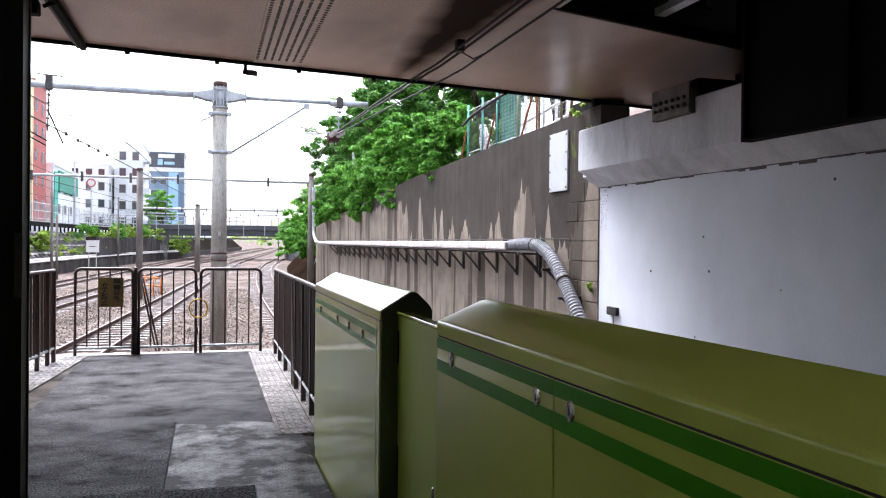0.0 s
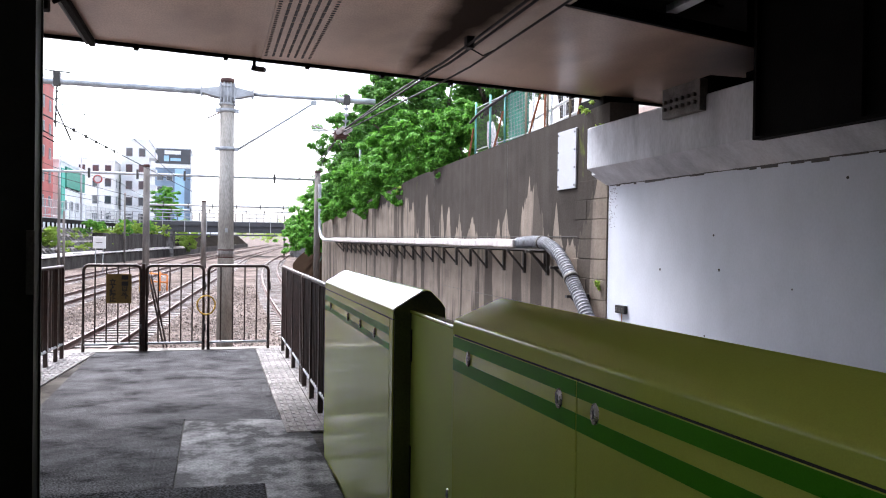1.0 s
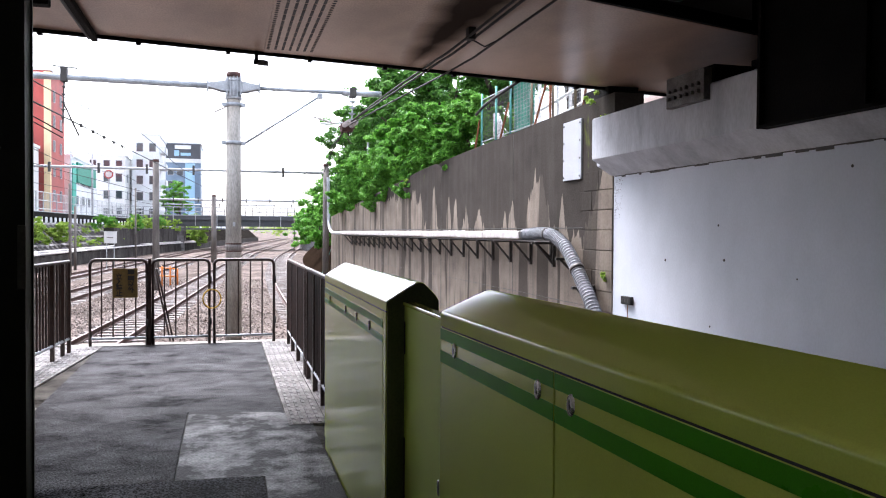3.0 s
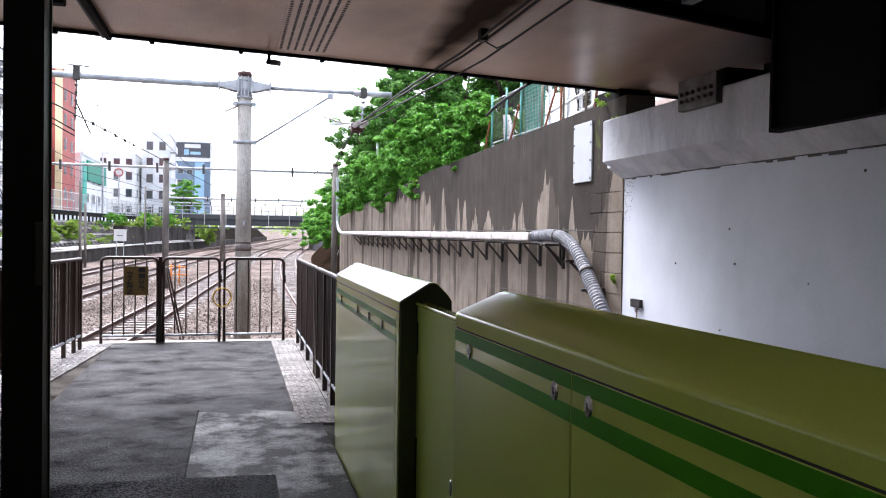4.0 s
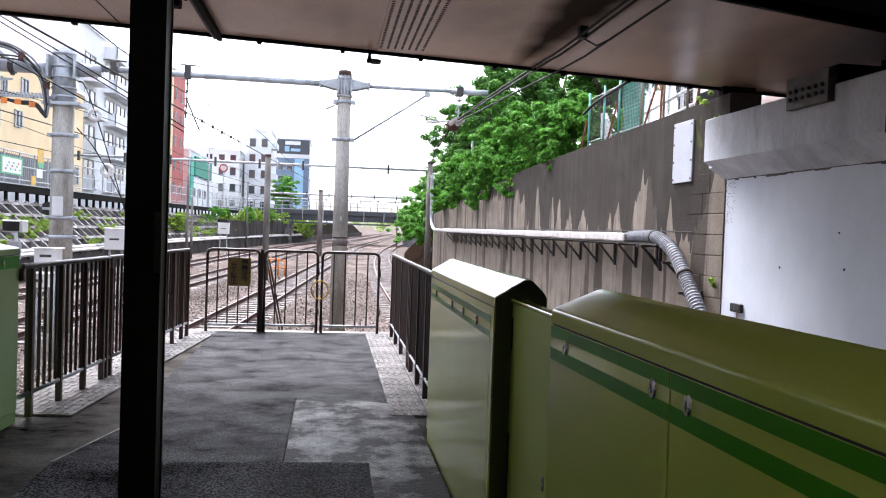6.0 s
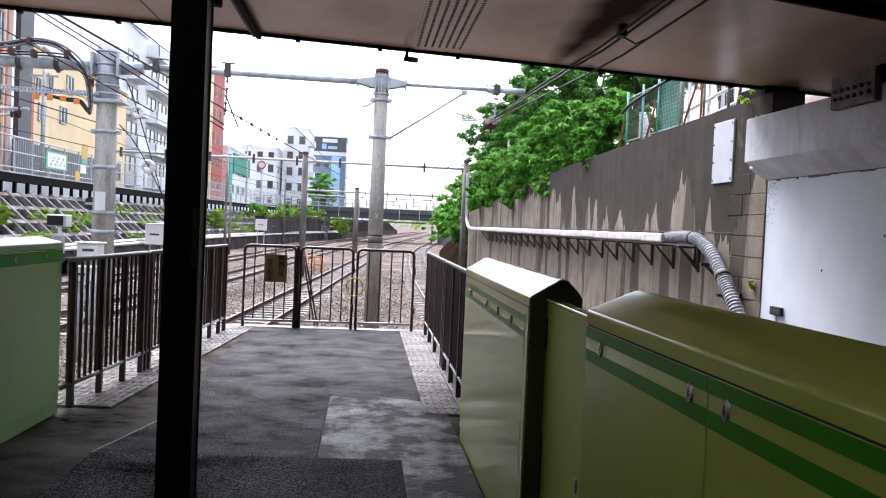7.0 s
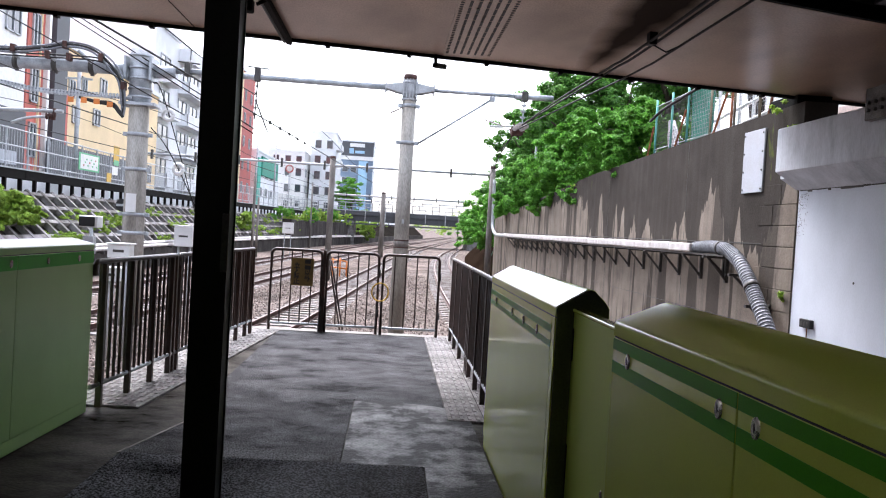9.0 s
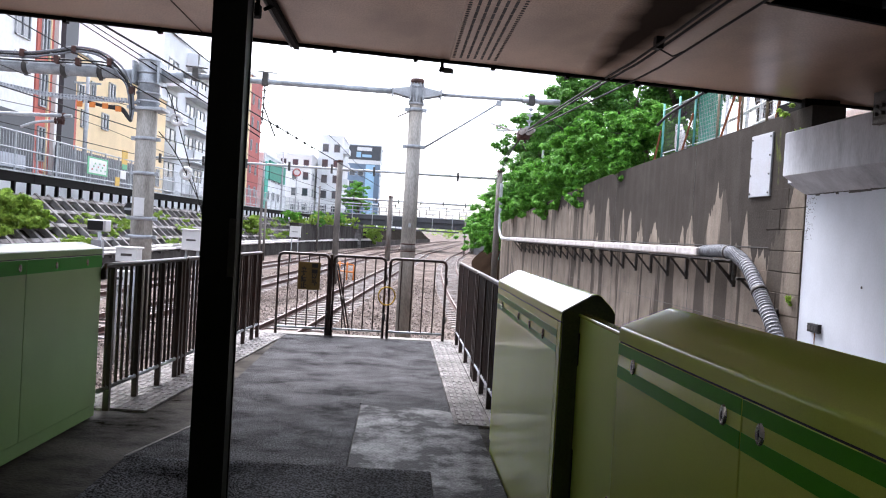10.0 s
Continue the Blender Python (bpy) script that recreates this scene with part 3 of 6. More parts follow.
def leaves(name, blobs, size, mt, parent, seed, per, droop=0.3):
    """A crown: leaves scattered over the skins of many small clumps; blobs are (x, y, z, rx, ry, rz, clumps)."""
    rng = np.random.default_rng(seed)
    cs, ns = [], []
    for x, y, z, rx, ry, rz, k in blobs:
        d = rng.normal(size=(k, 3))
        d /= np.linalg.norm(d, axis=1)[:, None]
        r = rng.uniform(0.5, 1.0, (k, 1))
        c = np.array((x, y, z)) + d * r * np.array((rx, ry, rz))
        for i in range(k):
            n = int(per * rng.uniform(0.6, 1.4))
            e = rng.normal(size=(n, 3))
            e /= np.linalg.norm(e, axis=1)[:, None]
            s = rng.uniform(0.16, 0.34) * (rx + ry + rz) / 3
            pos = c[i] + e * rng.uniform(0.45, 1.0, (n, 1)) * np.array((s, s, s * 0.6))
            cs.append(pos)
            nn = e * 0.6 + d[i] * 0.4 + np.array((0, 0, 0.7)) + rng.normal(size=(n, 3)) * 0.35
            ns.append(nn / np.linalg.norm(nn, axis=1)[:, None])
    c, n = np.concatenate(cs), np.concatenate(ns)
    k = len(c)
    t = np.cross(n, rng.normal(size=(k, 3)))
    t /= np.linalg.norm(t, axis=1)[:, None]
    b = np.cross(n, t)
    s = size * rng.uniform(0.6, 1.35, (k, 1))
    v = np.empty((k, 4, 3))
    v[:, 0], v[:, 2] = c - t * s, c + t * s - n * s * droop
    v[:, 1], v[:, 3] = c + b * s * 0.45, c - b * s * 0.45
    me = bpy.data.meshes.new(name)
    me.from_pydata(v.reshape(-1, 3).tolist(), [], np.arange(4 * k).reshape(-1, 4).tolist())
    me.materials.append(mt)
    return part(name, me, None, parent)


def tree(x, y, z, height, blobs, mt, seed, label, size=0.13, per=60, category="tree", group="trees above the wall"):
    root = thing("tree" if category == "tree" else "shrub", (x, y, z), label, category, group)
    rng = random.Random(seed)
    bm = B()
    top = Vector((x + rng.uniform(-0.3, 0.3), y, z + height))
    base = Vector((x, y, z - 0.2))
    mid = base.lerp(top, 0.5) + Vector((rng.uniform(-0.2, 0.2), rng.uniform(-0.2, 0.2), 0))
    r = 0.035 * height
    sweep(bm, [base, mid, top], [r, r * 0.7, r * 0.25], 7)
    part("trunk", bm, BARK, root)
    for i, bl in enumerate(blobs):
        bm = B()
        a = base.lerp(top, 0.3 + 0.1 * (i % 5))
        e = Vector(bl[:3])
        sweep(bm, [a, a.lerp(e, 0.5) + Vector((0, 0, 0.2)), e], [r * 0.5, r * 0.35, r * 0.12], 6)
        part("limb", bm, BARK, root)
    leaves("crown", blobs, size, mt, root, seed, per)
    return root


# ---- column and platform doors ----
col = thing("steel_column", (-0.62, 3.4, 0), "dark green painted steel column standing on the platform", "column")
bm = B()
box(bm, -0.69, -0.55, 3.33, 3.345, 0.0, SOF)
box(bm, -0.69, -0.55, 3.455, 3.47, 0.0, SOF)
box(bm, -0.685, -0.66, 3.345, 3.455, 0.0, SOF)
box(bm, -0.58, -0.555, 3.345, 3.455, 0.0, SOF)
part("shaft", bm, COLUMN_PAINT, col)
bm = B()
box(bm, -0.78, -0.46, 3.24, 3.56, 0.0, 0.02, 0.004)
part("base_plate", bm, DARK_STEEL, col)
bm = B()
box(bm, -0.575, -0.546, 3.318, 3.328, 1.28, 1.52, 0.003)
part("number_plate", bm, BRACKET_GREY, col, "small grey plate")


def oval(bm, y, z, ry, rz, x0, x1, seg=14):
    a, b = [], []
    for i in range(seg):
        t = 2 * math.pi * i / seg
        a.append(bm.verts.new((x0, y + ry * math.cos(t), z + rz * math.sin(t))))
        b.append(bm.verts.new((x1, y + ry * 0.88 * math.cos(t), z + rz * 0.88 * math.sin(t))))
    for i in range(seg):
        bm.faces.new((a[i], a[(i + 1) % seg], b[(i + 1) % seg], b[i]))
    bm.faces.new(b)
    bm.faces.new(a[::-1])
    bmesh.ops.recalc_face_normals(bm, faces=bm.faces)


def door_unit(m, y0, y1, depth, seams, keys, label, bands=((1.12, 1.145), (1.064, 1.09)), band_mat=None, end_gasket=0, rise=0.0, paint=None, peak=1.291):
    """A half-height platform door housing; its face is the plane x = 0, its body on the side of +x."""
    root = thing("platform_door", (0, 0, 0), label, "platform door", "platform doors", m=m)
    paint = paint or PALE_GREEN
    bm = B()
    box(bm, 0.012, depth - 0.01, y0 + 0.01, y1 - 0.01, 0.0, 1.165 + rise)
    part("body", bm, paint, root, here=True)
    edges = [y0] + list(seams) + [y1]
    for a, b in zip(edges, edges[1:]):
        bm = B()
        box(bm, 0.0, 0.016, a + 0.003, b - 0.003, 0.09, 1.158 + rise, 0.002)
        pan = part("front_panel", bm, paint, root, here=True)
        for z0, z1 in bands if b - a > 0.1 else ():
            bm = B()
            box(bm, -0.0012, 0.0, a + 0.003, b - 0.003, z0, z1)
            ob = part("colour_band", bm, band_mat or DEEP_GREEN, pan, "deep green stripe", here=True)
    bm = B()
    box(bm, 0.006, depth, y0, y1, 0.0, 0.085)
    part("plinth", bm, paint, root, here=True)
    # black strip painting the shadow in the gap below the hood
    bm = B()
    box(bm, 0.003, 0.013, y0 + 0.004, y1 - 0.004, 1.157 + rise, 1.166 + rise)
    part("gap_shade_strip", bm, BLACK, root, "black strip as the shadow in the gap under the hood", here=True)
    # the hood: a low gable with rounded shoulders
    prof = [(0.0, 1.164)]
    for i in range(6):
        t = math.pi - i * (math.pi / 2 - 0.42) / 5
        prof.append((0.018 + 0.018 * math.cos(t), 1.196 + 0.018 * math.sin(t)))
    ridge = depth * 0.62
    prof += [(ridge - 0.02, peak - 0.005), (ridge, peak), (ridge + 0.02, peak - 0.005), (depth - 0.02, 1.235), (depth - 0.003, 1.21), (depth, 1.164)]
    prof = [(x, z + rise) for x, z in prof]
    bm = B()
    prism(bm, prof, y0, y1)
    for f in bm.faces:
        f.smooth = len(f.verts) == 4
    hood = part("hood", bm, paint, root, here=True)
    hood.data.set_sharp_from_angle(angle=radians(20))
    for y, z in keys:
        bm = B()
        oval(bm, y, z, 0.015, 0.025, 0.0, -0.006)
        lock = part("lock_plate", bm, CHROME, root, "oval metal lock plate", here=True)
        bm = B()
        oval(bm, y, z, 0.0035, 0.011, -0.0055, -0.0068, 8)
        part("keyhole", bm, BLACK, lock, here=True)
    if end_gasket:
        ye = y1 if end_gasket > 0 else y0
        bm = B()
        out = [(x * 0.985 + 0.002, z - 0.004) for x, z in [(0.004, 0.02), (0.004, 1.17)] + prof[1:-1] + [(depth - 0.004, 1.17), (depth - 0.004, 0.02)]]
        prism(bm, out, ye - 0.006 if end_gasket > 0 else ye - 0.012, ye + 0.012 if end_gasket > 0 else ye + 0.006)
        part("end_frame", bm, DARK_GREEN, root, "dark olive end frame", here=True)
        for z0, z1 in ((0.12, 0.62), (0.98, 1.12)):
            bm = B()
            box(bm, 0.075, 0.1, ye - 0.03 if end_gasket < 0 else ye, ye if end_gasket < 0 else ye + 0.03, z0, z1, 0.004)
            part("rubber_seal", bm, BLACK, root, here=True)
    return root


door_unit(Matrix.Translation((0.836, 0, 0)), 3.39, 5.56, 0.235, (3.46,), ((5.26, 1.06), (4.56, 1.06), (4.17, 1.06), (3.78, 1.06)),
          "pale green platform door housing with a gabled hood", bands=((1.085, 1.12), (1.02, 1.05)), end_gasket=-1, peak=1.288)
near = pose(0.838, 2.5, 0, 0, 0, 2.0)
door_unit(near, -3.2, 0.0, 0.27, (-1.8, -0.848), ((-0.15, 1.144), (-0.765, 1.144), (-0.934, 1.143), (-1.73, 1.144)),
          "pale green platform door housing with twin deep green stripes", bands=((1.162, 1.197), (1.089, 1.127)), rise=0.04, peak=1.276)
door_unit(near @ Matrix.Translation((0, -4.6, 0)), -3.2, 0.0, 0.27, (-1.6,), (), "pale green platform door housing with twin deep green stripes", bands=((1.162, 1.197), (1.089, 1.127)), rise=0.04, peak=1.276)
leaf = thing("sliding_door_leaf", (0.92, 3.0, 0), "pale green sliding door leaf half drawn out of its housing", "platform door", "platform doors")
bm = B()
box(bm, 0.915, 0.955, 2.3, 3.42, 0.04, 1.19, 0.004)
part("panel", bm, LEAF_PAINT, leaf)
bm = B()
box(bm, 0.908, 0.962, 2.3, 3.42, 1.188, 1.203, 0.005)
part("top_rail", bm, PALE_GREEN, leaf)
bm = B()
oval(bm, 2.8, 0.58, 0.012, 0.03, 0.915, 0.911)
part("lock_plate", bm, CHROME, leaf, "oval metal lock plate")
# doors along the other edge
lm = pose(-2.07, 6.07, 0, 0, 0, 180 - 2.0)
door_unit(lm, 0.0, 1.6, 0.26, (1.12,), ((0.26, 1.155), (0.73, 1.155), (1.2, 1.155)), "green platform door housing tinted with cool daylight, one broad green stripe and pale top", bands=((1.115, 1.2),), band_mat=LIT_BAND, paint=COOL_LIT_GREEN, rise=0.045, peak=1.246)
door_unit(lm @ Matrix.Translation((0, 1.62, 0)), 0.0, 3.4, 0.26, (1.1, 2.2), (), "green platform door housing tinted with cool daylight, one broad green stripe and pale top", bands=((1.115, 1.2),), band_mat=LIT_BAND, paint=COOL_LIT_GREEN, rise=0.045, peak=1.246)
door_unit(lm @ Matrix.Translation((0, 5.6, 0)), 0.0, 3.4, 0.26, (1.1, 2.2), (), "green platform door housing tinted with cool daylight, one broad green stripe and pale top", bands=((1.115, 1.2),), band_mat=LIT_BAND, paint=COOL_LIT_GREEN, rise=0.045, peak=1.246)


# ---- fences and gates ----
def railing(p, q, posts, spacing, label, name="fence", low=0.18, top=1.12, foot_r=0.022, group="platform fences"):
    """A bar fence from p to q (x, y): posts at distances along it, thin bars between."""
    p, q = Vector((*p, 0)), Vector((*q, 0))
    d = (q - p).normalized()
    length = (q - p).length
    root = thing(name, p, label, "fence", group)
    for s in posts:
        bm = B()
        c = p + d * s
        box(bm, c.x - foot_r, c.x + foot_r, c.y - foot_r, c.y + foot_r, 0.0, top - 0.02)
        part("post", bm, BROWN, root)
    bm = B()
    a, b = p, q
    sweep(bm, [a + Vector((0, 0, top - 0.1)), a + Vector((0, 0, top - 0.03)), a + d * 0.03 + Vector((0, 0, top)), b - d * 0.03 + Vector((0, 0, top)), b + Vector((0, 0, top - 0.03)), b + Vector((0, 0, top - 0.1))], 0.021, 8)
    part("top_rail", bm, BROWN, root, "rounded brown top rail")
    bm = B()
    tube(bm, a + Vector((0, 0, low)), b + Vector((0, 0, low)), 0.019, seg=8)
    part("bottom_rail", bm, STEEL, root, "bare steel bottom rail")
    bm = B()
    tube(bm, (0, 0, low), (0, 0, top), 0.0135, seg=6, caps=False)
    me = mesh_of("bar", bm, BROWN)
    k = int(length / spacing)
    for i in range(1, k):
        s = i * length / k
        if min(abs(s - t) for t in posts) < 0.04:
            continue
        ob = part("bar", me, None, root, here=True)
        ob.location = d * s
    return root


railing((0.985, 10.85), (0.985, 8.3), (0.03, 0.72, 1.5, 2.38, 2.52), 0.11, "brown painted steel bar fence along the platform edge")
railing((0.985, 8.22), (0.985, 5.62), (0.03, 0.67, 1.3, 1.9, 2.57), 0.11, "brown painted steel bar fence along the platform edge")
railing((-2.06, 6.08), (-1.915, 7.78), (0.16, 0.68, 1.17, 1.6, 1.69), 0.1, "brown painted steel bar fence beside the green doors")
railing((-1.91, 7.84), (-1.665, 10.62), (0.03, 0.7, 1.4, 2.1, 2.5, 2.76), 0.1, "brown painted steel bar fence leading to the gates")


def gate(x0, x1, label):
    y = 11.13
    root = thing("gate", ((x0 + x1) / 2, y, 0), label, "gate", "gates at the platform end")
    bm = B()
    r = 0.06
    pts = [(x0, y, 0.0), (x0, y, 1.12 - r), (x0 + r * 0.3, y, 1.12 - r * 0.3), (x0 + r, y, 1.12), (x1 - r, y, 1.12), (x1 - r * 0.3, y, 1.12 - r * 0.3), (x1, y, 1.12 - r), (x1, y, 0.0)]
    sweep(bm, pts, 0.021, 8)
    part("frame", bm, BROWN, root, "bent brown tube frame")
    bm = B()
    tube(bm, (x0, y, 0.1), (x1, y, 0.1), 0.017, seg=8)
    part("bottom_rail", bm, STEEL, root, "bare steel bottom rail")
    n = 5
    for i in range(1, n):
        bm = B()
        x = x0 + (x1 - x0) * i / n
        tube(bm, (x, y, 0.1), (x, y, 1.11), 0.0095, seg=6, caps=False)
        part("bar", bm, BROWN, root)
    for z in (0.3, 0.85):
        bm = B()
        tube(bm, (x1 + 0.012, y, z - 0.05), (x1 + 0.012, y, z + 0.05), 0.02, seg=8)
        part("hinge", bm, BRACKET_GREY, root)
    return root


gate(-1.51, -0.82, "brown tube gate with a warning sign hung on it")
gate(-0.745, -0.035, "brown tube gate at the platform end")
gate(0.03, 0.81, "brown tube gate closed with a yellow loop")
bm = B()
box(bm, -0.805, -0.765, 11.11, 11.15, 0.0, 1.14, 0.004)
gp = thing("gate_post", (-0.785, 11.13, 0), "dark brown square gate post", "post", "gates at the platform end")
part("shaft", bm, BROWN, gp)
for x0, x1 in ((-0.73, -0.6), (-0.7, -0.56)):
    bm = B()
    tube(bm, (x0, 11.2, 1.0), (x1 + 0.06, 11.3, 0.02), 0.013, seg=8)
    part("stay", bm, BROWN, gp, "slanting brown stay")
# the loop that ties two gates
bm = B()
sweep(bm, [(0.0 + 0.115 * math.cos(t), 11.09 + 0.01 * math.sin(2 * t), 0.6 + 0.125 * math.sin(t)) for t in [i * math.pi / 12 for i in range(25)]], 0.011, 6)
solid("tie_loop", bm, YELLOW_PAINT, "faded yellow plastic hose loop tying two gates", "hose")

sign = thing("warning_sign", (-1.08, 11.1, 0.63), "faded yellow keep-out sign with black characters", "sign")
bm = B()
box(bm, -1.235, -0.93, 11.09, 11.1, 0.63, 1.01, 0.003)
part("board", bm, SIGN_YELLOW, sign)


def lettering(text, x, z, size, parent, y=11.087, mt=None, name="lettering"):
    cu = bpy.data.curves.new(name, "FONT")
    cu.body, cu.size, cu.align_x, cu.align_y, cu.extrude, cu.offset = text, size, "CENTER", "CENTER", 0.001, 0.0026
    cu.materials.append(mt or TEXT_BLACK)
    ob = new(name, cu)
    ob.parent = parent
    ob.matrix_basis = parent.matrix_basis.inverted() @ pose(x, y, z, 90, 0, 0)
    return ob


for i, ch in enumerate("立入禁止"):
    lettering(ch, -1.155, 0.9 - i * 0.072, 0.084, sign)
for i, ch in enumerate("以外"):
    lettering(ch, -1.01, 0.81 - i * 0.085, 0.085, sign)
for z in (0.965, 0.885):
    bm = B()
    box(bm, -1.05, -0.97, 11.085, 11.089, z - 0.028, z + 0.028)
    part("dark_bar", bm, TEXT_BLACK, sign)

# ---- bridge fittings ----
vent = thing("ceiling_vent", (0.88, 8, SOF), "perforated brown ventilation strip in the soffit", "ceiling vent")
bm = B()
box(bm, 0.6, 1.17, 3.0, 9.6, SOF - 0.012, SOF + 0.01, 0.003)
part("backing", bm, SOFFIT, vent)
bm = B()
tube(bm, (0, 0, 0), (0, 0, 0.0045), 0.019, seg=8)
hole_mesh = mesh_of("vent_hole", bm, BLACK)
bm = B()
box(bm, -0.014, 0.014, 0, 0.19, 0, 0.0045)
slot_mesh = mesh_of("vent_slot", bm, BLACK)
for i in range(7):
    y = 4.6
    while y < 9.4:
        outer = i in (0, 6)
        ob = part("vent_hole" if outer else "vent_slot", hole_mesh if outer else slot_mesh, None, vent, here=True)
        ob.location = Vector((0.64 + i * 0.082, y, SOF - 0.0155)) - vent.location
        y += 0.075 if outer else 0.22

trim = thing("deck_edge_trim", (0, deck_edge(0), SOF), "thin dark steel drip edge along the soffit", "trim", kind="structure")
bm = B()
slab(bm, [(-30, deck_edge(-30) + 0.03), (7.4, deck_edge(7.4) + 0.03), (7.4, deck_edge(7.4) - 0.03), (-30, deck_edge(-30) - 0.03)], SOF - 0.035, SOF + 0.06)
part("angle_bar", bm, DARK_STEEL, trim)
for i in range(-8, 8):
    bm = B()
    x = i * 0.95 + 0.2
    box(bm, x - 0.025, x + 0.025, deck_edge(x) - 0.04, deck_edge(x) + 0.045, SOF - 0.06, SOF + 0.02, 0.004)
    part("clip", bm, DARK_STEEL, trim)
for x in (-2.2,):
    bm = B()
    box(bm, x - 0.004, x + 0.004, -25, deck_edge(x) - 0.03, SOF - 0.006, SOF + 0.01)
    part("panel_joint", bm, DARK_STEEL, trim)

con = thing("conduit", (-1.16, 8.4, SOF), "dark steel cable conduit under the soffit", "conduit")
bm = B()
box(bm, -1.21, -1.15, 5.5, 9.33, SOF - 0.075, SOF - 0.005, 0.006)
part("channel", bm, DARK_STEEL, con)
bm = B()
tube(bm, (-1.235, 5.5, SOF - 0.05), (-1.235, 9.3, SOF - 0.05), 0.016)
part("cable", bm, BLACK, con)
spot = thing("floodlight", (-1.3, 7.5, SOF), "small lit floodlight hanging from the soffit", "lamp")
bm = B()
box(bm, -1.42, -1.27, 7.42, 7.56, SOF - 0.2, SOF - 0.08, 0.015)
part("housing", bm, DARK_STEEL, spot)
bm = B()
box(bm, -1.445, -1.418, 7.43, 7.55, SOF - 0.19, SOF - 0.1, 0.006)
part("lens", bm, lamp_glow, spot, "glowing white lens")
bm = B()
tube(bm, (-1.3, 7.5, SOF - 0.1), (-1.3, 7.5, SOF), 0.02)
tube(bm, (-1.24, 7.5, SOF - 0.12), (-1.16, 7.55, SOF - 0.06), 0.018)
part("bracket", bm, DARK_STEEL, spot)

cctv = thing("security_camera", (0.52, 9.6, SOF), "small dark security camera under the bridge edge", "camera")
bm = B()
tube(bm, (0.52, 9.6, SOF), (0.52, 9.6, SOF - 0.1), 0.02)
tube(bm, (0.52, 9.6, SOF - 0.1), (0.5, 9.62, SOF - 0.15), 0.028, 0.02)
tube(bm, (0.51, 9.61, SOF - 0.12), (0.57, 9.62, SOF - 0.13), 0.014)
part("bracket", bm, DARK_STEEL, cctv)
bm = B()
box(bm, -0.035, 0.035, -0.07, 0.07, -0.03, 0.03, 0.012, m=pose(0.585, 9.62, SOF - 0.13, 8, 0, 65))
part("housing", bm, BRACKET_GREY, cctv)

# dark strip added to hide the slab edge that the tubes light up
bm = B()
slab(bm, [(3.06, 6.58), (7.05, 7.735), (7.05, 7.69), (3.06, 6.535)], SOF - 0.006, SOF + 0.12)
solid("soffit_edge_cover", bm, DARK_STEEL, "dark strip added over the lit edge of the soffit panels", "angle", "structure")

# tube lights along the platform behind the viewer
for y in (-7.5, -4.5, -1.5):
    tl = thing("tube_light", (-0.3, y, SOF), "lit fluorescent tube light under the soffit", "lamp", "tube lights")
    bm = B()
    box(bm, -0.36, -0.24, y - 0.65, y + 0.65, SOF - 0.07, SOF, 0.008)
    part("housing", bm, WHITE, tl)
    bm = B()
    tube(bm, (-0.3, y - 0.6, SOF - 0.09), (-0.3, y + 0.6, SOF - 0.09), 0.016)
    part("tube", bm, lamp_glow, tl, "glowing white tube")

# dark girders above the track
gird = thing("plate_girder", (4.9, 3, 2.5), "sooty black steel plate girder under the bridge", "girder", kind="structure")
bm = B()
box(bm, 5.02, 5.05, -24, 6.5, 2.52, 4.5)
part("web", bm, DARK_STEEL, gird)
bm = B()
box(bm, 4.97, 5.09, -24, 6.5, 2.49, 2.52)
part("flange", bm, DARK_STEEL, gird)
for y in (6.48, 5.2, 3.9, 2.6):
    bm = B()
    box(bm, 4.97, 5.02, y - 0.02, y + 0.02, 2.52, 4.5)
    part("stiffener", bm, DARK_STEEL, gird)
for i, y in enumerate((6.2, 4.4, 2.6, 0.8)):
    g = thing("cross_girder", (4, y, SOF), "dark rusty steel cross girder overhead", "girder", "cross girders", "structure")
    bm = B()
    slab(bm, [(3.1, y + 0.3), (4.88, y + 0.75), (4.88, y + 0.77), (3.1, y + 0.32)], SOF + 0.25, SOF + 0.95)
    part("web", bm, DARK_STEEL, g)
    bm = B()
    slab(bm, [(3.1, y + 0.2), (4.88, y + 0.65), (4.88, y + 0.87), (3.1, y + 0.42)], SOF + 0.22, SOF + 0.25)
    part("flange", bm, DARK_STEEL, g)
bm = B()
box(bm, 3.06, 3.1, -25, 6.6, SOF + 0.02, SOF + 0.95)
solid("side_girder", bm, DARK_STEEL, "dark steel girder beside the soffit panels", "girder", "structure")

bear = thing("bridge_bearing", (5.15, 7.8, 3.0), "grey steel bearing block with two rows of bolts", "bearing")
bm = B()
box(bm, 5.02, 5.12, 7.44, 8.18, 2.92, 3.26, 0.008)
part("block", bm, BEARING, bear)
# black block added for the darkness behind the plate
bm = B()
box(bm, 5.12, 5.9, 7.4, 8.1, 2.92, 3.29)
part("dark_filler", bm, DARK_STEEL, bear, "black block added as the darkness behind the bolted plate")
for z in (3.02, 3.1):
    for i in range(6):
        bm = B()
        y = 7.52 + i * 0.115
        tube(bm, (5.02, y, z), (4.985, y, z), 0.022, seg=6)
        part("bolt", bm, BRACKET_GREY, bear)
bm = B()
box(bm, 4.3, 4.42, 3.0, 6.95, SOF + 0.15, SOF + 0.2)
box(bm, 4.3, 4.32, 3.0, 6.95, SOF + 0.2, SOF + 0.3)
solid("angle_brace", bm, LEDGE, "pale steel angle brace between dark girders", "brace", "structure")
bm = B()
rng = random.Random(9)
y = -20.0
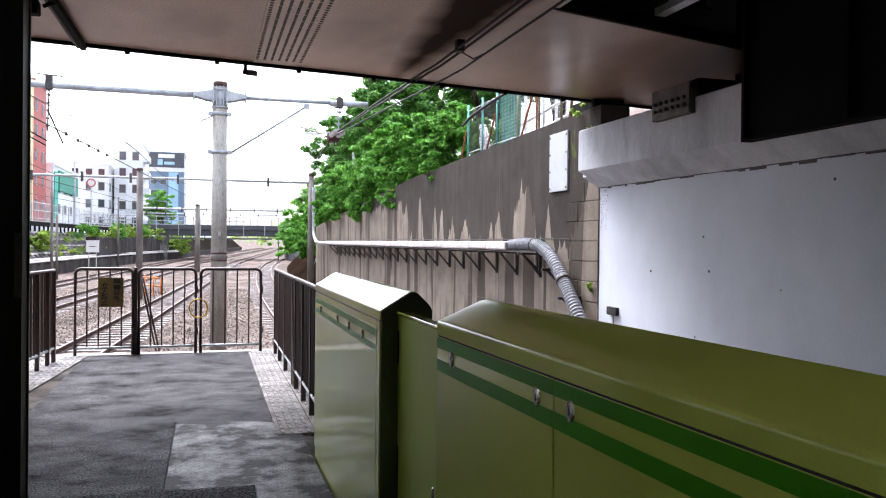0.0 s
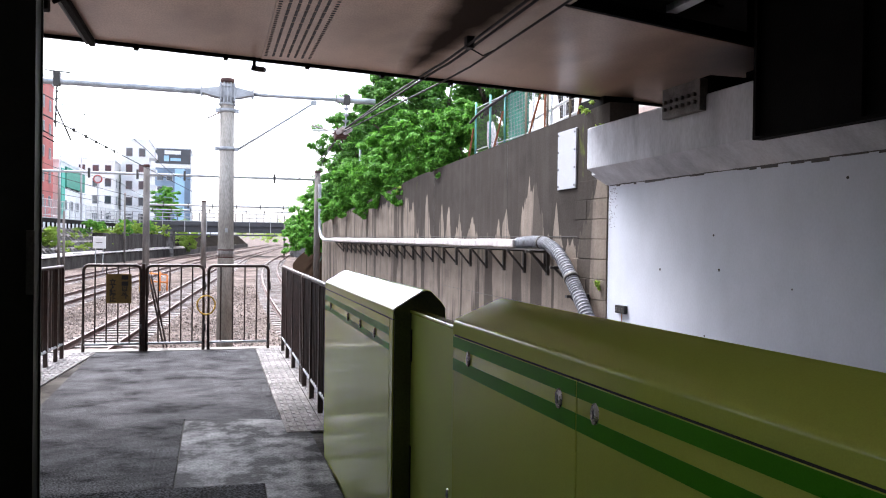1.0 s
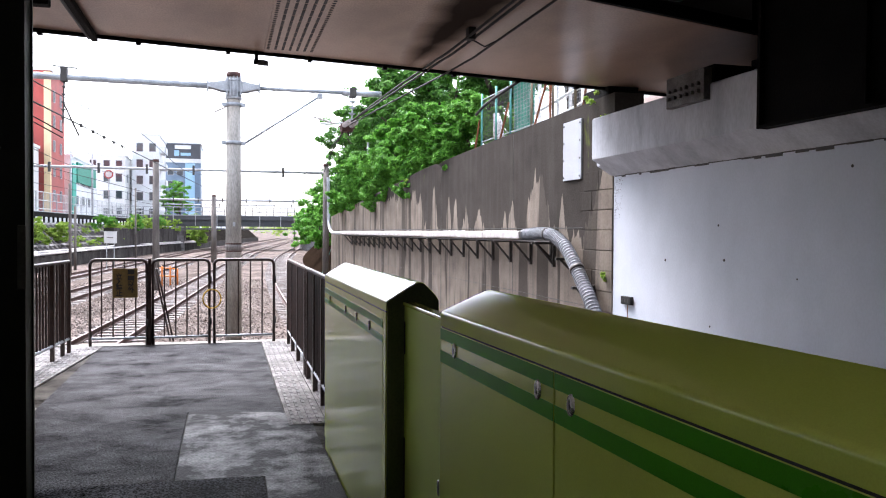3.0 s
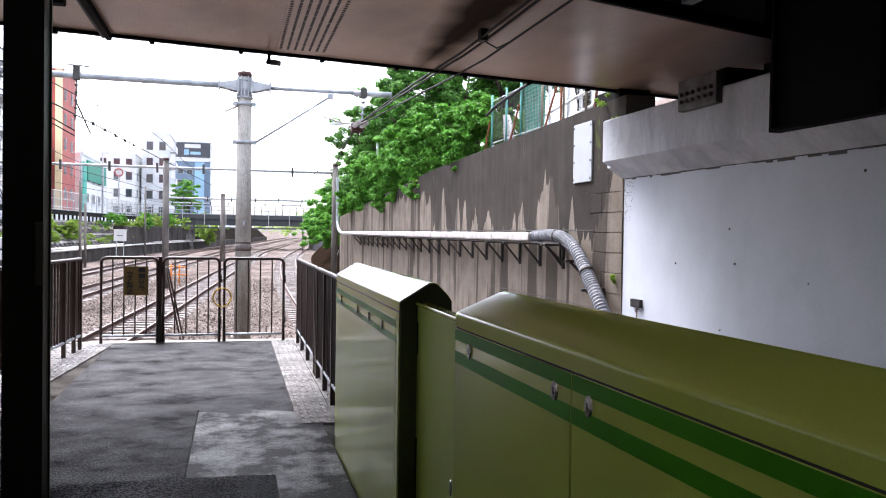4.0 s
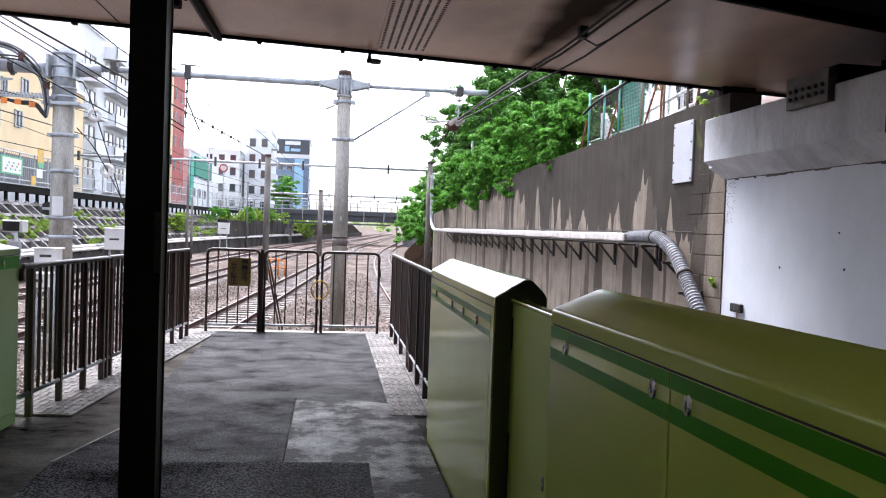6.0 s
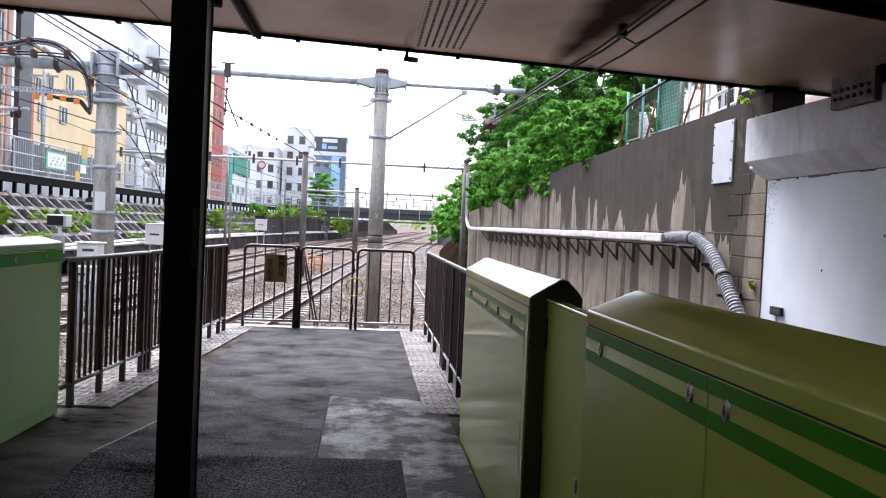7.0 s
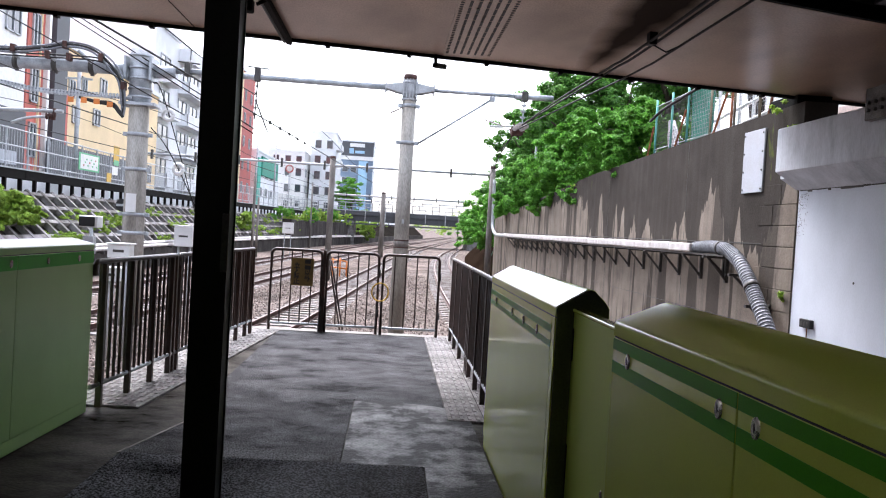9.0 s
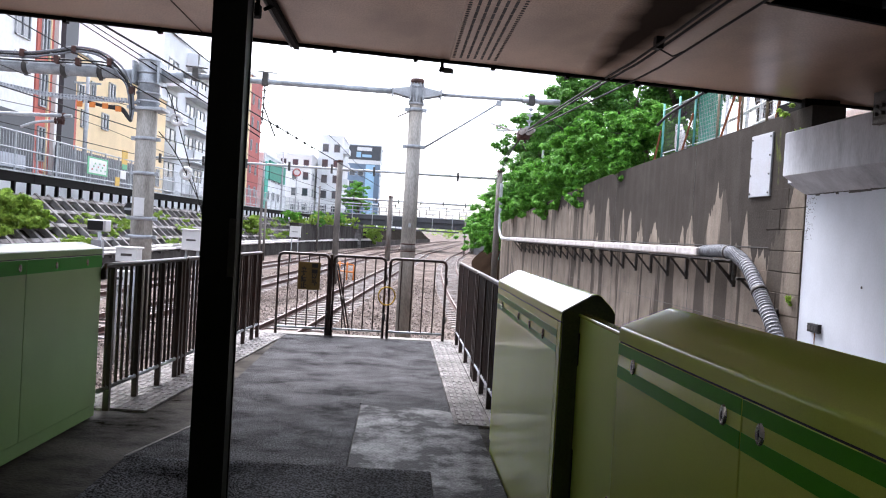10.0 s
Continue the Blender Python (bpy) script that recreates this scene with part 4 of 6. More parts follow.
while y < 10.1:
    d = rng.uniform(0.05, 0.3)
    box(bm, W - 0.004 - rng.uniform(0, 0.006), W + 0.01, y, y + d, 2.296 - rng.random() ** 2 * 0.03, 2.306 + rng.uniform(0, 0.008))
    y += d
solid("joint_grime", bm, BRACKET_GREY, "black crusted grime along the joint under the ledge", "grime", "structure")

# ---- wall fittings ----
plate = thing("wall_plate", (W, 11.8, 2.3), "pale grey metal cover plate bolted on the wall", "cover plate")
bm = B()
box(bm, W - 0.03, W, 11.18, 11.85, 2.33, 3.25, 0.006)
part("sheet", bm, SHEET_GREY, plate)
for z in (2.38, 2.65, 2.92, 3.19):
    for y in (11.22, 11.81):
        bm = B()
        tube(bm, (W - 0.03, y, z), (W - 0.04, y, z), 0.016, seg=6)
        part("bolt", bm, BRACKET_GREY, plate)

run = thing("cable_duct", (5.2, 20, 1.4), "long pale cable duct carried on brackets along the wall", "cable duct")
bm = B()
ys = [12.9 + i * 1.0 for i in range(22)]
for i, y in enumerate(ys):
    bm = B()
    wob = 0.005 * math.sin(i * 1.9)
    box(bm, 5.02, 5.3, y + 0.0015, y + 0.9985, 1.4 + wob, 1.54 + wob, 0.02)
    part("duct_section", bm, PIPE_WHITE, run)
bm = B()
box(bm, 5.05, 5.32, 11.6, 34.5, 1.36, 1.385)
part("carrier", bm, BRACKET_GREY, run)
for y in [12.2 + i * 1.03 for i in range(22)]:
    bm = B()
    box(bm, W - 0.05, W, y - 0.03, y + 0.03, 0.95, 1.36)
    tube(bm, (W - 0.04, y, 1.0), (5.04, y, 1.36), 0.022, seg=6)
    box(bm, 5.04, W, y - 0.025, y + 0.025, 1.33, 1.362)
    part("bracket", bm, BRACKET_GREY, run, "dark steel wall bracket")

hose = thing("ribbed_hose", (5.15, 11, 0.5), "grey ribbed cable hose bending down the wall", "hose")
key = [(5.16, 13.0, 1.47), (5.16, 12.3, 1.5), (5.15, 11.75, 1.47), (5.15, 11.3, 1.33), (5.15, 10.95, 1.1), (5.15, 10.6, 0.78), (5.15, 10.3, 0.5), (5.15, 10.05, 0.15), (5.16, 9.85, -0.5), (5.17, 9.8, -1.3)]


def smooth_line(key, n):
    k = [Vector(p) for p in key]
    out = []
    for i in range(len(k) - 1):
        p0, p1, p2, p3 = k[max(i - 1, 0)], k[i], k[i + 1], k[min(i + 2, len(k) - 1)]
        for j in range(n):
            t = j / n
            out.append(0.5 * ((2 * p1) + (p2 - p0) * t + (2 * p0 - 5 * p1 + 4 * p2 - p3) * t * t + (3 * p1 - p0 - 3 * p2 + p3) * t ** 3))
    return out + [k[-1]]


pts = smooth_line(key, 22)
bm = B()
sweep(bm, pts, [0.098 if i % 2 else 0.094 for i in range(len(pts))], 14)
part("hose_body", bm, HOSE, hose)
run_len = 0.0
for i in range(1, len(pts) - 1):
    run_len += (pts[i] - pts[i - 1]).length
    if run_len > 0.04 and pts[i].z > 0.2:
        run_len = 0.0
        bm = B()
        d = (pts[i + 1] - pts[i - 1]).normalized()
        tube(bm, pts[i] - d * 0.011, pts[i] + d * 0.011, 0.103, seg=14)
        part("rib", bm, HOSE_RIB, hose)
for i in (37, 97):
    bm = B()
    c, d = pts[i], (pts[i + 1] - pts[i]).normalized()
    tube(bm, c - d * 0.03, c + d * 0.03, 0.112, seg=14)
    part("clamp", bm, BRACKET_GREY, hose, "dark clamp band")
for y, z in ((12.3, 1.38), (11.3, 1.15), (10.7, 0.75)):
    bm = B()
    box(bm, W - 0.05, W, y - 0.03, y + 0.03, z - 0.35, z)
    tube(bm, (W - 0.03, y, z - 0.3), (5.08, y, z - 0.03), 0.022, seg=6)
    box(bm, 5.02, W, y - 0.03, y + 0.03, z - 0.06, z - 0.02)
    part("bracket", bm, BRACKET_GREY, hose)
far_hose = thing("bent_conduit", (5.1, 37, 1.4), "pale conduit bending up beside a far pole", "conduit")
bm = B()
sweep(bm, smooth_line([(5.16, 34.8, 1.46), (5.14, 37.0, 1.45), (5.12, 38.6, 1.5), (5.1, 39.4, 1.8), (5.1, 39.7, 2.4), (5.08, 39.75, 4.2)], 6), 0.08, 10)
part("pipe", bm, ZINC, far_hose)

jb = thing("junction_box", (W, 9.72, 0.6), "small black junction box with a hanging cable on the white wall", "junction box")
bm = B()
box(bm, W - 0.05, W, 9.58, 9.84, 0.55, 0.66, 0.006)
part("case", bm, BLACK, jb)
for y in (9.64, 9.71, 9.78):
    bm = B()
    box(bm, W - 0.054, W - 0.05, y - 0.018, y + 0.018, 0.58, 0.63)
    part("socket", bm, BRACKET_GREY, jb)
bm = B()
sweep(bm, [(W - 0.02, 9.7, 0.56), (W - 0.02, 9.7, 0.3), (W - 0.015, 9.69, -0.6)], 0.008, 6)
part("cable", bm, RUSTY, jb)
for y, z, r in ((7.7, 1.6, 0.014), (8.79, 1.18, 0.016), (7.59, 1.22, 0.017), (6.44, 1.08, 0.009), (5.77, 2.1, 0.015), (7.84, 0.47, 0.012), (4.6, 1.2, 0.014)):
    bm = B()
    tube(bm, (W - 0.004, y, z), (W + 0.002, y, z), r, seg=7)
    solid("tie_hole", bm, BRACKET_GREY, "small dark formwork hole in the white wall", "hole", "structure")
rng = random.Random(31)
bm = B()
for i in range(130):
    a, b = 9.9 + 0.28 * rng.random() ** 0.7, 2.25 - 0.55 * rng.random() ** 1.4
    r = rng.uniform(0.004, 0.011)
    box(bm, W - 0.002, W + 0.002, a, a + r, b, b + r * rng.uniform(0.7, 1.8))
solid("mould_specks", bm, BRACKET_GREY, "black mould specks in the corner of the white wall", "mould", "stuff")

# pour joints on the old wall, and the course of blocks at its end
bm = B()
rng = random.Random(14)
for z, h in ((1.585, 0.011), (0.42, 0.005), (-0.3, 0.005)):
    y = 10.9
    while y < 40.5:
        d = rng.uniform(0.25, 1.1)
        if rng.random() < 0.85 or h > 0.01:
            o = rng.uniform(-0.004, 0.004)
            box(bm, W - 0.004 - rng.uniform(0, 0.002), W + 0.01, y, min(y + d, 40.9), z - h * rng.uniform(0.4, 1) + o, z + h * rng.uniform(0.4, 1) + o)
        y += d + 0.002
for y in (14.2, 19.4, 26.5):
    box(bm, W - 0.004, W + 0.01, y - 0.004, y + 0.004, -1.3, wall_top(y) - 0.05)
solid("pour_joints", bm, BRACKET_GREY, "dark ragged pour joints of the retaining wall", "joint", "structure")
for k in range(13):
    z0 = -1.35 + k * 0.29
    ends = [10.165, 10.62 + 0.16 * (k % 2) + rng.uniform(-0.05, 0.05), 11.06 + 0.12 * (k % 3) + rng.uniform(-0.06, 0.06)]
    for a, b in zip(ends, ends[1:]):
        bm = B()
        box(bm, W - rng.uniform(0.012, 0.022), W + 0.02, a + 0.004, b - 0.005, z0 + 0.004, z0 + 0.284, 0.006)
        part("block", bm, STAINED, old_wall)
bm = B()
box(bm, W + 0.02, W + 0.5, 10.4, 11.2, 3.46, 3.62, 0.01)
solid("coping_block", bm, DARK_STEEL, "dark weathered coping block on the wall end", "coping", "structure")


# ---- fence and clutter above the wall ----
fen = thing("mesh_fence", (5.62, 14, 3.4), "teal post wire mesh fence on top of the retaining wall", "fence")
ys = [16.82, 15.86, 14.98, 13.86, 12.86, 11.95, 11.2]
for y in ys:
    bm = B()
    tube(bm, (5.62, y, wall_top(y) - 0.1), (5.62, y, 4.56), 0.024, seg=8)
    part("post", bm, TEAL_POST if y > 14.5 else RAW_POST, fen)
for z in (3.5, 4.42):
    bm = B()
    tube(bm, (5.62, 16.82, z), (5.62, 11.2, z), 0.009, seg=6)
    part("rail", bm, ZINC, fen)
for k, (a, b) in enumerate(zip(ys, ys[1:])):
    bm = B()
    z0 = wall_top((a + b) / 2) + 0.04
    n = 24 if k < 2 else 14
    for i in range(1, n):
        y = a + (b - a) * i / n
        box(bm, 5.64, 5.644, y - 0.0025, y + 0.0025, z0, 4.42)
    for i in range(14):
        z = z0 + (4.4 - z0) * i / 13
        box(bm, 5.645, 5.649, b, a, z - 0.0025, z + 0.0025)
    part("mesh_panel", bm, BRACKET_GREY if k < 2 else ZINC, fen, "dark wire mesh" if k < 2 else "welded wire mesh")
board = thing("green_sheet", (5.68, 14.4, 3.4), "green windbreak sheet tied to the mesh fence", "sheet")
bm = B()
rows = []
for i in range(9):
    y = 13.88 + i * 0.135
    rows.append([bm.verts.new((5.68 + 0.015 * math.sin(i * 1.7 + k), y, 3.44 + k * 0.34)) for k in range(4)])
for a, b in zip(rows, rows[1:]):
    for k in range(3):
        bm.faces.new((a[k], a[k + 1], b[k + 1], b[k]))
bmesh.ops.solidify(bm, geom=bm.faces[:], thickness=0.01)
part("cloth", bm, GREEN_BOARD, board)
for y0, z0, y1, z1 in ((15.51, 3.3, 14.98, 4.08), (13.63, 3.35, 12.98, 4.25), (17.2, 3.2, 16.85, 3.99), (12.84, 3.4, 12.88, 4.4), (11.55, 3.4, 11.3, 4.3)):
    bm = B()
    tube(bm, (5.56, y0, z0), (5.58, y1, z1), 0.022, seg=6)
    solid("slanting_rod", bm, RUSTY, "rusty orange rod leaning against the fence", "rod", group="leaning rods")
bm = B()
rings = []
for k in range(9):
    t = k / 8
    w = 0.34 * math.sin(math.pi * (0.14 + 0.72 * t)) * (1.0 - 0.35 * t)
    rings.append([bm.verts.new((5.86 + 0.07 * math.sin(a), 16.22 + 0.34 * t + (w + 0.03 * math.sin(3 * a + k)) * math.cos(a), 3.3 + 0.8 * t)) for a in [i * math.pi / 5 for i in range(10)]])
for a, b in zip(rings, rings[1:]):
    for i in range(10):
        bm.faces.new((a[i], a[(i + 1) % 10], b[(i + 1) % 10], b[i]))
bm.faces.new(rings[0][::-1]), bm.faces.new(rings[-1])
solid("white_bag", bm, WHITE, "crumpled white sack behind the mesh fence", "sack")
stair = thing("white_railing", (6.4, 14, 3.5), "white painted pipe railing behind the wall fence", "railing")
for y in (15.4, 14.45, 13.87, 13.2, 12.6):
    bm = B()
    tube(bm, (6.4, y, 3.3), (6.4, y, 4.6), 0.035, seg=6)
    part("post", bm, WHITE, stair)
for z in (3.92, 3.6):
    bm = B()
    tube(bm, (6.4, 16.7, z), (6.4, 12.4, z + 0.33), 0.035, seg=6)
    part("rail", bm, WHITE, stair)
bm = B()
box(bm, 6.7, 7.2, 11.0, 16.8, 3.3, 3.72, 0.02)
solid("pink_kerb", bm, PINKISH, "pale pink concrete parapet behind the fence", "parapet", "structure")
bm = B()
box(bm, 7.6, 8.0, 9.5, 16, 3.3, 6.0)
solid("site_hoarding", bm, GREYW, "pale hoarding of the lot above the wall", "hoarding", "structure")
bm = B()
sweep(bm, smooth_line([(5.58, 17.1, 4.14), (5.57, 16.4, 4.26), (5.57, 15.2, 4.35), (5.57, 14.15, 4.41), (5.57, 12.5, 4.5), (5.6, 10.8, 4.62)], 6), 0.03, 6)
solid("fence_cable", bm, WIRE, "thick black cable along the fence top", "cable")

# ---- trees ----
rng = random.Random(5)


def crown(x, y, z, r, n, clumps, sx=1.0, sz=0.8):
    out = []
    for i in range(n):
        a = rng.uniform(0, 2 * math.pi)
        q = rng.uniform(0.25, 0.75) * r
        s = r * rng.uniform(0.45, 0.65)
        out.append((x + q * math.cos(a) * sx, y + q * math.sin(a), z + rng.uniform(-0.5, 0.6) * r * sz, s * sx, s, s * sz, clumps))
    return out


FRONT = ((6.3, 18.6, 4.0, 1.25), (6.1, 21.0, 4.3, 1.5), (5.9, 23.8, 4.0, 1.5), (5.9, 26.8, 3.9, 1.6), (5.9, 30.0, 3.8, 1.6), (5.9, 33.5, 3.6, 1.7), (5.9, 37.2, 3.5, 1.7))
LOW = ((5.65, 19.4, 3.45, 0.85), (5.55, 21.4, 3.35, 0.9), (5.5, 23.6, 3.25, 0.95), (5.5, 26.3, 3.1, 1.0), (5.45, 29.3, 2.95, 1.0), (5.4, 32.8, 2.8, 1.1), (5.4, 36.5, 2.6, 1.1))
for i, (x, y, z, r) in enumerate(LOW):
    tree(x + 0.5, y, wall_top(y) - 0.1, 0.5, crown(x, y, z, r, 6, 12, 0.6), LEAF, 140 + i, "low green shrub hanging over the wall top", 0.055, 190, "shrub", "shrubs over the wall")
for i, (x, y, z, r) in enumerate(FRONT):
    tree(x + 0.6, y, wall_top(y) - 0.1, z - wall_top(y) + 0.3, crown(x, y, z, r, 7, 16, 0.75), LEAF, 20 + i, "bright green broadleaf shrub spilling over the wall", 0.062, 210, "shrub", "shrubs over the wall")
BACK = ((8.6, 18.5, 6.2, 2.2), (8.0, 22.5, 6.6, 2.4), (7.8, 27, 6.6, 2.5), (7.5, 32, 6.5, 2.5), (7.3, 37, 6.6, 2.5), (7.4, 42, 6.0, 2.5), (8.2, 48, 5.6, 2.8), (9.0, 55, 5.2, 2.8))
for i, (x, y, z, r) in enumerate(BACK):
    tree(x, y, 2.9, z - 2.4, crown(x, y, z, r, 9, 15, 0.9, 0.85), LEAF_SHADED, 50 + i, "tall leafy green tree above the retaining wall", 0.085, 170)
FAR = [(right_line(y) + 2.9 + dx, y, z, r) for y, z, r, dx in ((44, 2.7, 1.3, 0.3), (47, 2.6, 1.7, 0.2), (51, 1.5, 1.7, 0), (55, 2.6, 1.9, 0.3), (60, 1.6, 1.9, 0), (67, 2.2, 2.2, 0.4), (76, 1.8, 2.3, 0.4), (88, 2.0, 2.6, 0.6), (100, 2.2, 2.8, 1), (62, 4.6, 2.4, 1.6), (74, 4.8, 2.8, 2), (90, 4.8, 3.2, 2.5))]
for i, (x, y, z, r) in enumerate(FAR):
    tree(x, y, 0.6 if z < 3 else 2.2, 1.6 if z < 3 else 2.4, crown(x, y, z, r, 6, 13), LEAF, 80 + i, "green bush on the bank beside the far track", 0.1, 120, "shrub", "bushes on the far bank")
# small plants rooted in the wall
for i, (x, y, z, r) in enumerate(((5.32, 10.75, 3.55, 0.22), (5.35, 10.3, 0.9, 0.1), (5.32, 10.45, 3.2, 0.16), (5.34, 23, 3.0, 0.2))):
    root = thing("wall_weed", (x + 0.06, y, z), "small green weed growing out of the wall", "weed", "wall weeds")
    tagged(leaves("sprig", [(x, y, z, r * 0.7, r, r * 0.8, 5)], 0.035, WEED, root, 130 + i, 18), kind="stuff")
root = thing("fence_weed", (1.15, 5.75, 0.9), "green weed tuft beside the platform fence", "weed", "wall weeds")
bm = B()
tube(bm, (1.2, 5.8, -0.1), (1.15, 5.8, 1.0), 0.01, seg=6)
part("stem", bm, BARK, root)
leaves("sprig", [(1.16, 5.75, 1.14, 0.1, 0.16, 0.07, 6)], 0.05, WEED, root, 140, 12)


# ---- overhead line ----
def band(bm, x, y, z, r, h=0.1):
    tube(bm, (x, y, z - h / 2), (x, y, z + h / 2), r, seg=18)


def pole(x, y, top, r0, r1, label, bands=(), cap=True, mt=None):
    root = thing("line_pole", (x, y, GROUND_Z), label, "utility pole", "overhead line poles")
    bm = B()
    tube(bm, (x, y, GROUND_Z - 0.1), (x, y, top), r0, r1, 22)
    part("shaft", bm, mt or POLE, root)
    for z in bands:
        rr = r0 + (r1 - r0) * (z - GROUND_Z) / (top - GROUND_Z) + 0.018
        bm = B()
        band(bm, x, y, z, rr, 0.09)
        box(bm, x + rr - 0.02, x + rr + 0.09, y - 0.05, y + 0.05, z - 0.045, z + 0.045, 0.006)
        box(bm, x - rr - 0.09, x - rr + 0.02, y - 0.05, y + 0.05, z - 0.045, z + 0.045, 0.006)
        part("band", bm, STEEL, root, "galvanised clamp band")
    if cap:
        bm = B()
        tube(bm, (x, y, top - 0.02), (x, y, top + 0.1), r1 * 1.06, r1 * 1.0, 18)
        part("cap", bm, RUST, root, "dark cap")
    return root


def insulator(bm, a, b, n=4, r=0.07):
    a, b = Vector(a), Vector(b)
    tube(bm, a, b, 0.018, seg=6)
    for i in range(n):
        c = a.lerp(b, (i + 0.7) / (n + 0.4))
        d = (b - a).normalized()
        tube(bm, c - d * 0.02, c + d * 0.03, r, r * 0.4, 10)


def wire(key, r, label, name="overhead_wire", n=8, mt=None):
    bm = B()
    sweep(bm, smooth_line(key, n) if len(key) > 2 else key, r, 6)
    return solid(name, bm, mt or WIRE, label, "cable", group="overhead wires")


GY = 20.0
mid_pole = pole(0.36, GY, 5.22, 0.2, 0.163, "grey concrete pole carrying the overhead line beam", (4.55, 3.63))
for z in (1.02, 1.2):
    bm = B()
    band(bm, 0.36, GY, z, 0.191, 0.03)
    part("strap", bm, RUST, mid_pole, "thin rusty strap")
bm = B()
band(bm, 0.36, GY, 1.11, 0.188, 0.17)
part("collar", bm, POLE_DARK, mid_pole, "dark stained collar")
bm = B()
for s in (-1, 1):
    v = box(bm, 0.36 + s * 0.16 - 0.02, 0.36 + s * 0.16 + 0.02, GY - 0.22, GY + 0.22, 4.75, 5.2, 0.005)
    tube(bm, (0.36 + s * 0.2, GY, 4.98), (0.36 + s * 0.62, GY, 4.98), 0.1, 0.085, 12)
    box(bm, 0.36 + s * 0.6 - 0.02, 0.36 + s * 0.6 + 0.02, GY - 0.11, GY + 0.11, 4.86, 5.1, 0.004)
    for yy in (GY - 0.16, GY + 0.13):
        prism(bm, [(0.36 + s * 0.1, 4.84), (0.36 + s * 0.1, 5.1), (0.36 + s * 0.22, 5.1), (0.36 + s * 0.6, 5.03), (0.36 + s * 0.6, 4.94), (0.36 + s * 0.28, 4.86)], yy, yy + 0.03)
band(bm, 0.36, GY, 4.92, 0.182, 0.5)
band(bm, 0.36, GY, 5.12, 0.2, 0.05)
band(bm, 0.36, GY, 4.7, 0.2, 0.05)
for k in (-0.08, 0.0, 0.08):
    box(bm, 0.36 + k - 0.012, 0.36 + k + 0.012, GY - 0.21, GY - 0.16, 4.72, 5.2)
part("beam_clamp", bm, ZINC, mid_pole, "bolted galvanised beam clamp")
bm = B()
tube(bm, (0.62, GY, 3.63), (2.4, GY, 4.84), 0.028, seg=8)
box(bm, 2.36, 2.5, GY - 0.05, GY + 0.05, 4.8, 4.92, 0.008)
part("brace", bm, STEEL, mid_pole, "thin slanting brace")
bm = B()
box(bm, 0.34, 0.4, GY - 0.21, GY - 0.17, 1.62, 1.72)
part("tag", bm, ZINC, mid_pole)
left_pole = pole(-6.2, GY, 5.35, 0.275, 0.225, "thick grey concrete pole with cables and a broad steel beam", (3.4, 2.55, 1.45, 1.0), False)
bm = B()
tube(bm, (-6.2, GY, 4.15), (-6.2, GY, 5.45), 0.262, 0.25, 20)
for z in (4.3, 4.5, 4.75, 5.0, 5.3):
    band(bm, -6.2, GY, z, 0.285, 0.05)
for s in (-1, 1):
    box(bm, -6.2 + s * 0.3 - 0.03, -6.2 + s * 0.3 + 0.03, GY - 0.3, GY + 0.3, 4.7, 5.25, 0.005)
    tube(bm, (-6.2 + s * 0.3, GY, 4.95), (-6.2 + s * 0.85, GY, 4.97), 0.16, 0.14, 14)
box(bm, -6.6, -5.75, GY - 0.32, GY + 0.3, 4.08, 4.16, 0.01)
part("steel_sleeve", bm, STEEL, left_pole, "galvanised sleeve with clamps")
bm = B()
box(bm, -6.32, -6.08, GY - 0.3, GY - 0.275, 1.5, 1.95, 0.005)
part("notice", bm, WHITE, left_pole, "small white notice")

horn = thing("round_signal", (-6.42, 19.6, 1.66), "round black trackside signal clamped to the thick pole", "signal")
bm = B()
tube(bm, (-6.5, 20.2, 1.66), (-6.5, 20.02, 1.66), 0.16, 0.16, 20)
part("disc", bm, BLACK, horn)
bm = B()
box(bm, -6.64, -6.44, 20.0, 20.018, 1.63, 1.69, 0.004)
part("stripe", bm, ZINC, horn, "pale bar")
bm = B()
box(bm, -6.46, -6.3, 20.05, 20.2, 1.6, 1.72)
part("bracket", bm, BRACKET_GREY, horn)

beam = thing("line_beam", (-2.5, GY, 5.0), "galvanised tubular beam across the tracks", "beam", "overhead line beams")
bm = B()
tube(bm, (-5.4, GY, 5.02), (-0.2, GY, 4.98), 0.075, seg=14)
part("tube", bm, STEEL, beam)
bm = B()
tube(bm, (0.9, GY, 4.98), (3.25, GY, 4.98), 0.05, seg=12)
tube(bm, (3.0, GY, 4.98), (3.97, GY, 4.98), 0.075, seg=12)
part("end_tube", bm, STEEL, beam)
bm = B()
tube(bm, (-7.0, GY, 4.98), (-16, GY, 4.95), 0.16, seg=16)
part("broad_tube", bm, STEEL, beam)
for x in (-7.35, -8.22, -9.13, -10.2):
    bm = B()
    tube(bm, (x - 0.06, GY, 4.96), (x + 0.06, GY, 4.96), 0.175, seg=14)
    tube(bm, (x, GY, 4.75), (x, GY, 4.82), 0.05, seg=6)
    part("strap", bm, BRACKET_GREY, beam)
for x in (-5.08, -3.39):
    bm = B()
    box(bm, x - 0.07, x + 0.07, GY - 0.1, GY + 0.1, 4.9, 5.22, 0.01)
    tube(bm, (x - 0.25, GY, 5.25), (x + 0.3, GY - 0.1, 5.2), 0.018, seg=6)
    part("fitting", bm, BRACKET_GREY, beam)
